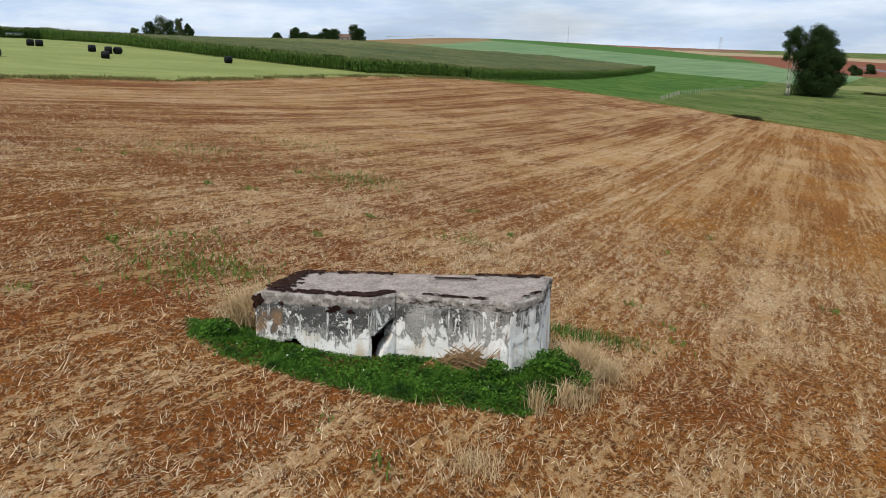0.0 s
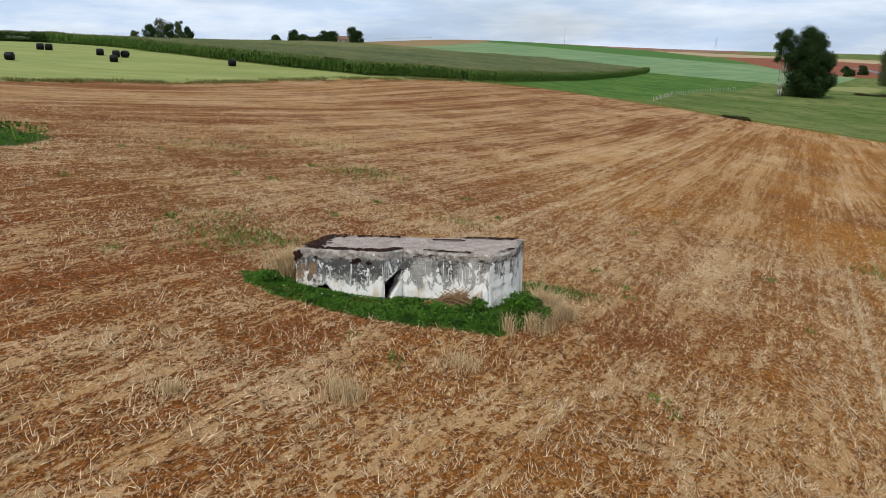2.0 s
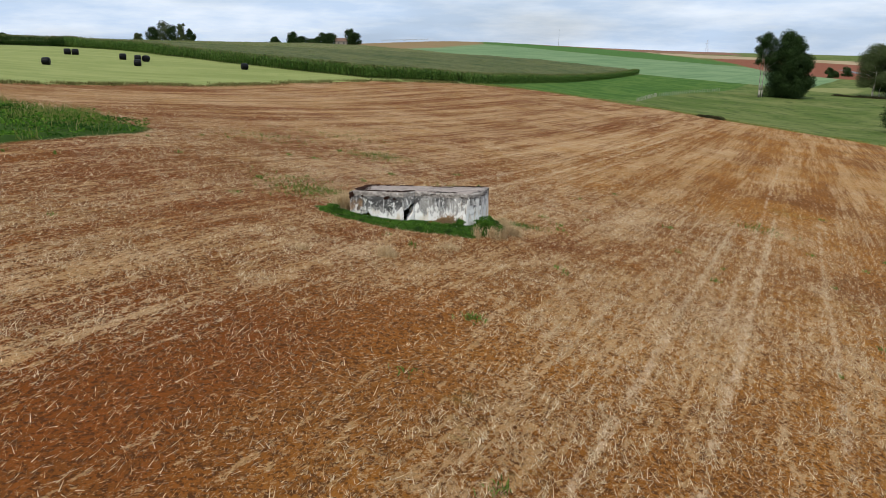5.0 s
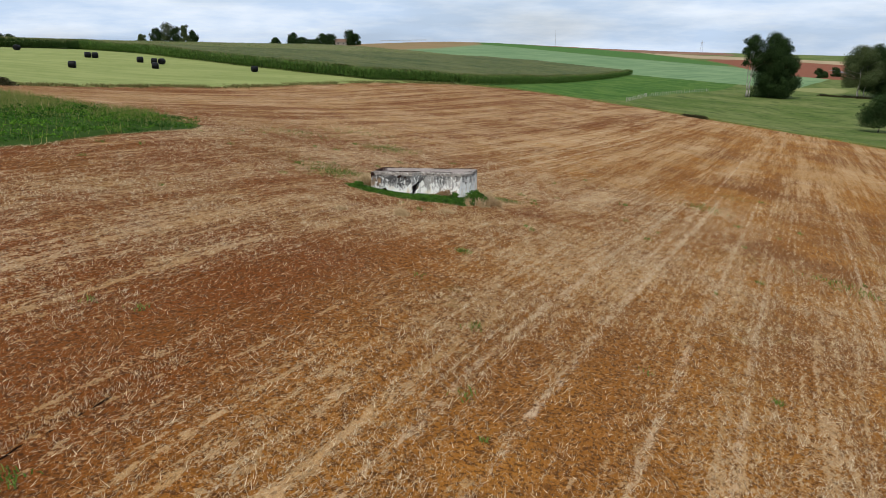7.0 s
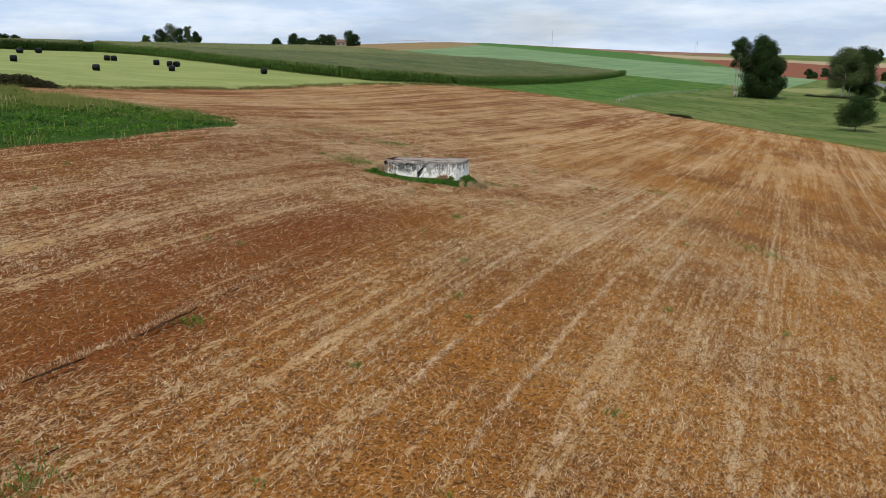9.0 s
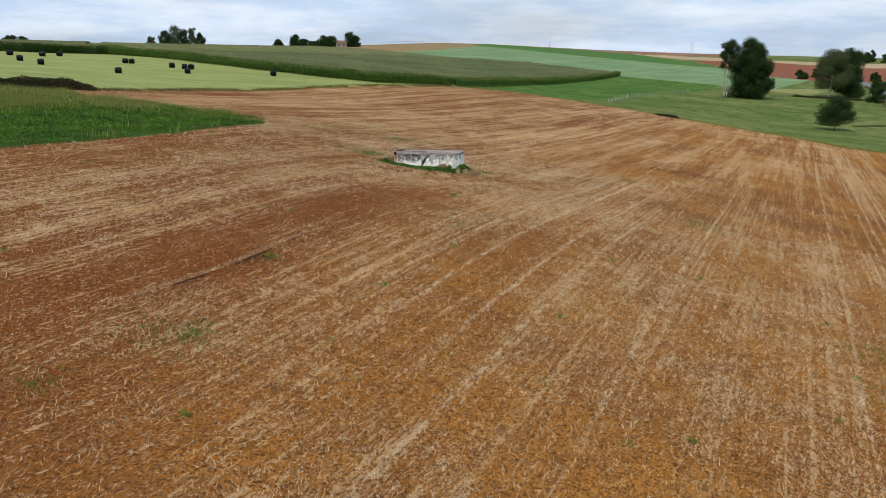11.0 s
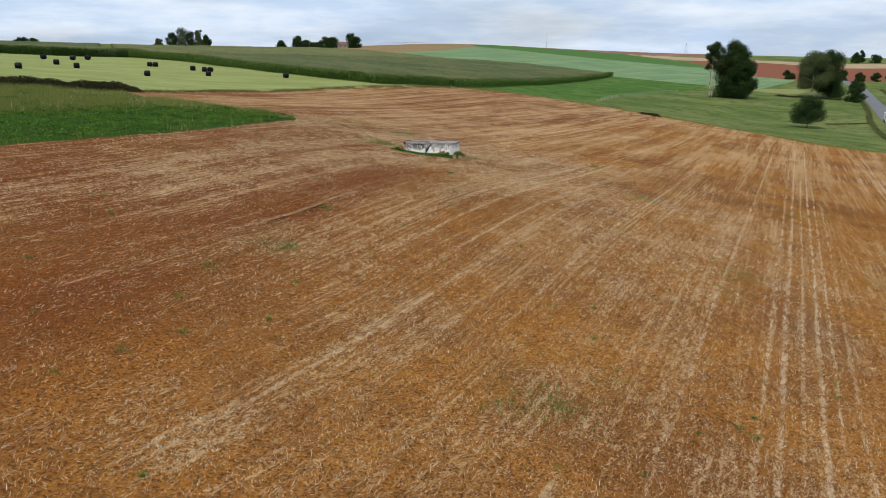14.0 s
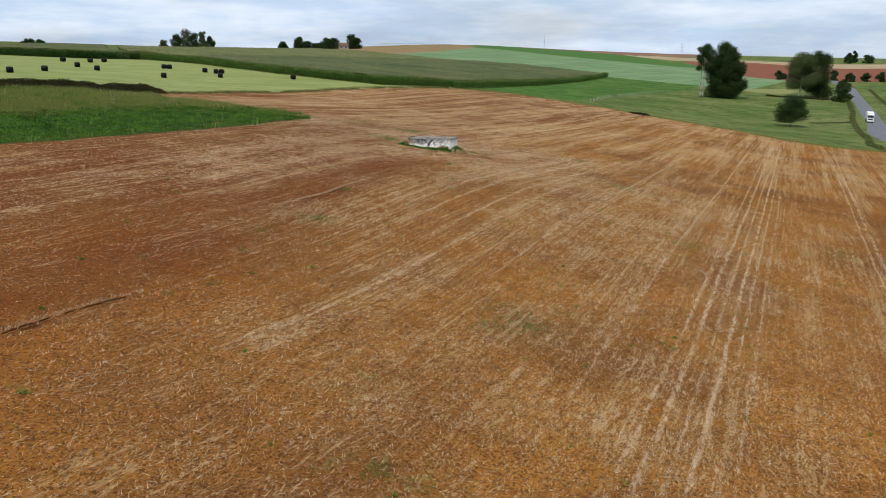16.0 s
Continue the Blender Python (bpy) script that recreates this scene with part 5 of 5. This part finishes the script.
def build_boom():
    """The long wheeled watering boom on the hilltop."""
    x0, x1, y = -52, -8, 700
    boom = thing("irrigation_boom", label="long pale irrigation boom standing on the hilltop", category="farm machine")
    bm = bmesh.new()
    za, zb = land1(x0, y) + 3.0, land1(x1, y) + 3.0
    tube(bm, (x0, y, za), (x1, y, zb), 0.14, 0.14, 6)
    for k in range(22):
        t = k / 22
        a = (x0 + (x1 - x0) * t, y, za + (zb - za) * t)
        tube(bm, a, (a[0] + 1, y, a[2] - 0.8), 0.05, 0.05, 4)
        tube(bm, (a[0] + 1, y, a[2] - 0.8), (a[0] + 2, y, a[2]), 0.05, 0.05, 4)
    part("pipe", bm, MAT_STEEL, boom)
    for t in (0.03, 0.5, 0.97):
        x = x0 + (x1 - x0) * t
        z = land1(x, y)
        bm = bmesh.new()
        tube(bm, (x, y - 1.2, z), (x, y, z + 3), 0.1, 0.1, 5); tube(bm, (x, y + 1.2, z), (x, y, z + 3), 0.1, 0.1, 5)
        part("support", bm, MAT_STEEL, boom)


build_boom()


# ---- grass round the shelter ----
def build_lush_grass():
    rng = np.random.RandomState(111)
    patch = thing("grass_patch", label="lush dark green grass and nettles against the shelter wall", category="grass", kind="stuff")
    poly = [(-4.75, 13.3), (-4.5, 12.5), (-3.7, 11.85), (-2.1, 11.35), (-0.4, 10.95), (1.4, 10.85), (2.1, 11.7), (2.75, 12.6), (2.4, 13.6), (1.95, 13.0), (1.3, 12.42), (-0.75, 12.85), (-1.2, 12.55), (-3.3, 12.85), (-3.6, 13.4)]
    p = spread(rng, poly, 26000, 0.0)
    p += rng.normal(size=p.shape) * 0.05
    d = inside(poly, p[:, 0], p[:, 1])
    h = (0.05 + 0.19 * vnoise(p[:, 0] * 2.2 + 9, p[:, 1] * 2.2, 112) ** 1.5) * np.clip(0.45 + d * 1.6, 0.35, 1.0) + 0.35 * np.exp(-((p[:, 0] - 1.95) ** 2 + (p[:, 1] - 12.35) ** 2) / 0.12) - 0.10 * np.exp(-((p[:, 0] + 1.8) ** 2 + (p[:, 1] - 12.3) ** 2) / 0.15) + 0.12 * np.exp(-((p[:, 0] + 3.6) ** 2 + (p[:, 1] - 12.8) ** 2) / 0.2)
    v, f = blades(rng, on_land(p), np.maximum(h, 0.03) * rng.uniform(0.6, 1.25, len(p)), rng.uniform(0.010, 0.022, len(p)), rng.uniform(0.2, 0.9, len(p)))
    soup("grass_blades", v, f, MAT_GREEN, patch)
    q = p[rng.rand(len(p)) < 0.45]
    hq = h[:len(q)]
    d2 = inside(poly, q[:, 0], q[:, 1])
    c = on_land(q); c[:, 2] += 0.03 + 0.12 * rng.rand(len(q)) * np.clip(0.4 + d2 * 1.5, 0.3, 1) + 0.3 * rng.rand(len(q)) * np.exp(-((q[:, 0] - 1.95) ** 2 + (q[:, 1] - 12.35) ** 2) / 0.12)
    v, f = leaves(rng, c, rng.uniform(0.018, 0.042, len(q)), 0.5)
    soup("nettle_leaves", v, f, MAT_GREEN, patch)
    w = spread(rng, poly, 26, 0.1)
    c = on_land(w, 0.27)
    v, f = leaves(rng, c, np.full(len(c), 0.022), 0.3)
    soup("white_flowers", v, f, MAT_PETAL, patch)
    # pale worn grass on the far side
    far = thing("grass_patch", label="thin green grass growing behind the shelter", category="grass", kind="stuff")
    p = np.concatenate([rng.normal(size=(900, 2)) * [0.8, 0.3] + [3.1, 15.9], rng.normal(size=(1000, 2)) * [0.3, 0.2] + [-3.2, 15.0], rng.normal(size=(260, 2)) * [1.4, 0.5] + [-5.2, 16.6], rng.normal(size=(260, 2)) * [1.1, 0.8] + [-3.5, 32.5]])
    v, f = blades(rng, on_land(p), rng.uniform(0.08, 0.26, len(p)), rng.uniform(0.012, 0.02, len(p)), rng.uniform(0.2, 0.8, len(p)))
    soup("grass_blades", v, f, MAT_GREEN, far)


build_lush_grass()


def build_dry_tuft(x, y, r, high, n, seed, lean=0.5, label="tuft of bleached dry grass beside the shelter"):
    rng = np.random.RandomState(seed)
    tuft = thing("dry_grass_tuft", label=label, category="grass", group="dry grass tufts")
    p = rng.normal(size=(n, 2)) * r * 0.5 + [x, y]
    v, f = blades(rng, on_land(p), high * rng.uniform(0.5, 1.15, n), rng.uniform(0.008, 0.016, n), lean * rng.uniform(0.2, 1.5, n), 0.5)
    soup("tuft", v, f, MAT_DRY, tuft)


for k, (x, y, r, high, n, lean) in enumerate(((-3.75, 13.6, 0.35, 0.75, 900, 0.7), (-3.55, 14.1, 0.35, 0.75, 700, 0.6), (2.75, 13.2, 0.36, 0.8, 900, 0.7), (2.62, 12.05, 0.22, 0.6, 260, 0.5), (1.62, 11.05, 0.14, 0.55, 90, 0.3), (2.25, 11.6, 0.28, 0.5, 170, 0.7), (-1.55, 7.3, 0.35, 0.38, 500, 0.5), (0.55, 9.4, 0.5, 0.25, 350, 0.9), (-4.2, 6.6, 0.25, 0.25, 250, 0.7), (3.3, 13.5, 0.35, 0.5, 350, 1.0))):
    build_dry_tuft(x, y, r, high, n, 120 + k, lean)


def build_reed_heap():
    rng = np.random.RandomState(161)
    heap = thing("reed_heap", label="heap of brown dead stalks piled against the whitewashed wall", category="dead stalks")
    bm = bmesh.new()
    n = 330
    x, y = rng.normal(size=n) * 0.22 + 0.52, 12.42 - np.abs(rng.normal(size=n)) * 0.14
    a = radians(35) + rng.normal(size=n) * 1.0
    half = rng.uniform(0.05, 0.21, n)
    z = land(x, y) + 0.03 + 0.26 * rng.rand(n) * np.exp(-((x - 0.5) / 0.45) ** 2)
    rise = np.where(rng.rand(n) < 0.6, 0.9, -0.5) * rng.rand(n)
    u = np.stack([np.cos(a) * half, np.sin(a) * half * 0.25, half * rise], 1)
    w = np.stack([np.zeros(n), np.full(n, 0.004), np.full(n, 0.009)], 1)
    c = np.stack([x, y, z + np.abs(half * rise)], 1)
    v = np.stack([c - u - w, c + u - w, c + u + w, c - u + w], 1).reshape(-1, 3)
    bm.free()
    soup("stalk_tangle", v, np.arange(n)[:, None] * 4 + np.array([[0, 1, 2, 3]]), MAT_REED, heap)


build_reed_heap()


def build_nettles(x, y, r, high, n, seed):
    rng = np.random.RandomState(seed)
    clump = thing("nettle_clump", label="bushy dark green nettle clump beside the shelter", category="nettles", group="nettle clumps")
    u = rng.normal(size=(n, 3)); u /= np.linalg.norm(u, axis=1)[:, None]
    p = u * (rng.rand(n) ** 0.4)[:, None] * [r, r, high * 0.55]
    p[:, 0] += x + 0.1 * np.sin(p[:, 2] * 20); p[:, 1] += y
    p[:, 2] = land1(x, y) + high * 0.5 + p[:, 2] * (0.8 + 0.5 * vnoise(p[:, 0] * 5 + 40, p[:, 1] * 5, seed))
    v, f = leaves(rng, p, rng.uniform(0.02, 0.05, n), 0.5)
    soup("nettle_leaves", v, f, MAT_GREEN, clump)
    q = rng.normal(size=(60, 2)) * r * 0.4 + [x, y]
    v, f = blades(rng, on_land(q), high * rng.uniform(0.7, 1.1, 60), np.full(60, 0.012), rng.uniform(0.1, 0.3, 60))
    soup("nettle_stems", v, f, MAT_GREEN, clump)


for k, (x, y, r, high, n) in enumerate(((2.10, 12.30, 0.36, 0.62, 2600), (1.75, 12.15, 0.22, 0.42, 1100), (0.95, 12.0, 0.2, 0.34, 900), (2.45, 12.1, 0.25, 0.5, 1200), (-4.1, 12.75, 0.3, 0.3, 1000))):
    build_nettles(x, y, r, high, n, 170 + k)


def build_rubble():
    rng = np.random.RandomState(131)
    for k in range(9):
        x, y = rng.uniform(-0.6, 0.9), rng.uniform(12.25, 12.5)
        heap = thing("earth_clod", (x, y, land1(x, y) + 0.03), rng.uniform(0, 90), label="reddish clod of earth at the foot of the wall", category="clod", group="clods at the wall")
        bm = bmesh.new()
        bmesh.ops.create_icosphere(bm, subdivisions=2, radius=rng.uniform(0.08, 0.17))
        for v in bm.verts:
            v.co += v.normal * 0.05 * noise.noise(v.co * 9 + Vector((k, 0, 0)))
            v.co.z *= 0.65
        part("clod", bm, MAT_CLOD, heap)


build_rubble()


# ---- straw and stubble over the field ----
def bare_of_straw(x, y):
    """Where no straw lies: the clover, the shelter and its lush grass."""
    patch = [(-4.75, 13.3), (-3.7, 11.85), (-0.4, 10.95), (1.4, 10.85), (2.75, 12.6), (2.4, 13.6), (-3.6, 13.4)]
    return (inside(ZONES["clover"], x, y) > -0.1) | (inside(ROOF, x, y) > -0.05) | (inside(patch, x, y) > 0)


def lay_stalks(rng, name, n, across, along_y, chance, half, wide, tilt, wild, material, field):
    x, y = rng.uniform(*across, n), rng.uniform(*along_y, n)
    keep = rng.rand(n) < np.clip(-straw_edge(x, y) / 14, 0, 1) * chance(x, y)
    x, y = x[keep], y[keep]
    keep = ~bare_of_straw(x, y)
    x, y = x[keep], y[keep]
    n = len(x)
    swirl = 2.4 * (vnoise(x / 0.8, y / 0.8, 37) - 0.5)
    a = math.pi / 2 - HEAD + swirl + rng.normal(size=n) * wild
    half = half[0] + half[1] * rng.rand(n) ** 1.5
    wide = rng.uniform(*wide, n)
    dx, dy = np.cos(a), np.sin(a)
    tilt = np.abs(rng.normal(size=n)) * tilt
    u = np.stack([dx * half, dy * half, half * tilt], 1)
    w = np.stack([-dy * wide, dx * wide, rng.uniform(-0.4, 0.4, n) * wide], 1)
    c = np.stack([x, y, land(x, y) + 0.035 + half * tilt], 1)
    v = np.stack([c - u - w, c - u + w, c + u], 1).reshape(-1, 3)
    soup(name, v, np.arange(n)[:, None] * 3 + np.array([[0, 1, 2]]), material, field)


def build_straw():
    rng = np.random.RandomState(141)
    field = thing("loose_straw", label="chopped straw and short stubble scattered over red earth", category="straw", kind="stuff")
    clumps = lambda x, y: np.clip(vnoise(x / 0.45, y / 0.45, 38) * 1.7 - 0.35, 0.05, 1)
    lay_stalks(rng, "straw", 1500000, (-29, 35), (-64, 38), lambda x, y: np.clip(0.08 + 1.0 * straw_cover(x, y) ** 1.4 * clumps(x, y) + 0.5 * straw_lines(x, y) + 0.45 * straw_rows(x, y), 0, 1), (0.035, 0.10), (0.005, 0.0095), 0.30, 0.7, MAT_STRAW, field)
    lay_stalks(rng, "chopped_straw", 700000, (-15, 15), (-56, 22), lambda x, y: np.clip((15 - np.abs(x)) / 6, 0, 1) * np.clip((22 - y) / 6, 0, 1) * (0.18 + 0.6 * straw_cover(x, y)), (0.022, 0.06), (0.003, 0.0065), 0.35, 1.0, MAT_CHAFF, field)
    # tufts of stubble stalks standing in their drills
    m = 900000
    s, l = rng.uniform(-45, 62, m), rng.uniform(-72, 95, m)
    s = np.round(s / 0.36) * 0.36 + rng.normal(size=m) * 0.035
    x, y = s * math.cos(HEAD) + l * math.sin(HEAD), -s * math.sin(HEAD) + l * math.cos(HEAD)
    gone = np.clip(1.05 - np.hypot(x / 55, (y + 5) / 62), 0.0, 1)
    keep = (y > -58) & (rng.rand(m) < gone * np.clip(1.0 * (straw_cover(x, y) - 0.22) * clumps(x, y) + 0.35 * straw_rows(x, y), 0, 1))
    x, y = x[keep], y[keep]
    # and thick along the combine's lines
    for at, wide, gain, l0, l1 in STRAW_LINES:
        k = int((l1 - l0) * 26 * gain)
        l = rng.uniform(l0, l1, k)
        q = at + rng.normal(size=k) * wide * 0.55
        ok = vnoise(l / 0.9 + 60, q * 0 + at, 39) > 0.48
        q, l = q[ok], l[ok]
        x = np.concatenate([x, q * math.cos(HEAD) + l * math.sin(HEAD)])
        y = np.concatenate([y, -q * math.sin(HEAD) + l * math.cos(HEAD)])
    keep = ~bare_of_straw(x, y) & (inside(ZONES["stubble"], x, y) > 0.5) & (y > -60)
    p = np.repeat(np.column_stack([x, y])[keep], 3, axis=0)
    p = p + rng.normal(size=p.shape) * 0.035
    n = len(p)
    v, f = spikes(rng, on_land(p, 0.02), rng.uniform(0.05, 0.15, n), rng.uniform(0.012, 0.028, n), rng.uniform(0.3, 1.5, n))
    soup("standing_stubble", v, f, MAT_STUBBLE, field)
    # furrows left open
    for at, l0, l1, k in ((4.5, -50, -41, 900), (-0.75, -24, -11, 1300), (2.1, -26.0, -22.5, 180)):
        l = rng.uniform(l0, l1, k)
        s = at - 0.42 + 0.12 * np.sin(l * 0.6) + rng.normal(size=k) * 0.09
        ridge = np.column_stack([s * math.cos(HEAD) + l * math.sin(HEAD), -s * math.sin(HEAD) + l * math.cos(HEAD)])
        v, f = blades(rng, on_land(ridge), rng.uniform(0.05, 0.16, k), rng.uniform(0.005, 0.010, k), rng.uniform(0.2, 1.0, k))
        soup("slot_ridge", v, f, MAT_STUBBLE, field)
        # a dark strip laid along the slot in place of its shade
        bm = bmesh.new()
        last = None
        for l in np.arange(l0, l1, 0.12):
            half = 0.085 * max(0.0, 0.15 + 1.3 * noise.noise((l * 0.55, at, 0.3)) + 0.3 * noise.noise((l * 3, at, 1))) * min(1, (l - l0) / 1.5 + 0.1, (l1 - l) / 1.5 + 0.1)
            mid = at - 0.16 + 0.12 * math.sin(l * 0.6) + 0.05 * noise.noise((l * 2, at, 3))
            now = []
            for s in (mid - half, mid, mid + half):
                px, py = s * math.cos(HEAD) + l * math.sin(HEAD), -s * math.sin(HEAD) + l * math.cos(HEAD)
                now.append(bm.verts.new((px, py, land1(px, py) + (0.06 if s != mid else 0.02))))
            if last:
                bm.faces.new((last[0], last[1], now[1], now[0]))
                bm.faces.new((last[1], last[2], now[2], now[1]))
            last = now
        part("furrow_shade", bm, MAT_FURROW_SHADE, field)



build_straw()


def build_weeds():
    rng = np.random.RandomState(151)
    weeds = thing("field_weeds", label="small green weeds sprouting among the stubble", category="weeds", kind="stuff")
    spots = [(-7.2, 42, 2.2, 300), (-5.4, 16.6, 0.8, 260), (-10.8, 33.7, 1.6, 260), (3.8, -35.8, 1.2, 260), (37.6, 13.8, 1.6, 260), (-8.9, -22.5, 0.9, 220), (19.2, 26.1, 0.9, 200), (4.1, -35.5, 0.7, 170), (-6.6, 18.6, 0.9, 160), (-4.2, 31.2, 1, 160), (-3.6, 33.4, 1, 150), (19.6, -15.4, 0.8, 150), (-6.1, 15.8, 1, 130), (2.5, -33, 1, 120), (19.5, 8.8, 0.6, 120), (20.3, 7.5, 0.6, 100), (-7.5, -14.4, 0.22, 90), (-2.6, -50.7, 0.35, 90), (2, -36.2, 0.5, 90), (20.3, -14.4, 0.6, 90), (-8.3, -22.3, 0.3, 90), (-11.5, -26.5, 0.5, 80), (0.9, 23.8, 0.5, 80), (1.1, 2.4, 0.18, 70)]
    for _ in range(130):
        spots.append((rng.uniform(-22, 30), rng.uniform(-60, 34), rng.uniform(0.05, 0.16), rng.randint(8, 30)))
    p = np.concatenate([rng.normal(size=(k, 2)) * r + [x, y] for x, y, r, k in spots])
    p = p[(inside(ROOF, p[:, 0], p[:, 1]) < -0.3)]
    v, f = blades(rng, on_land(p), rng.uniform(0.08, 0.22, len(p)), rng.uniform(0.02, 0.045, len(p)), rng.uniform(0.3, 1.1, len(p)))
    soup("weed_leaves", v, f, MAT_WEED, weeds)


build_weeds()
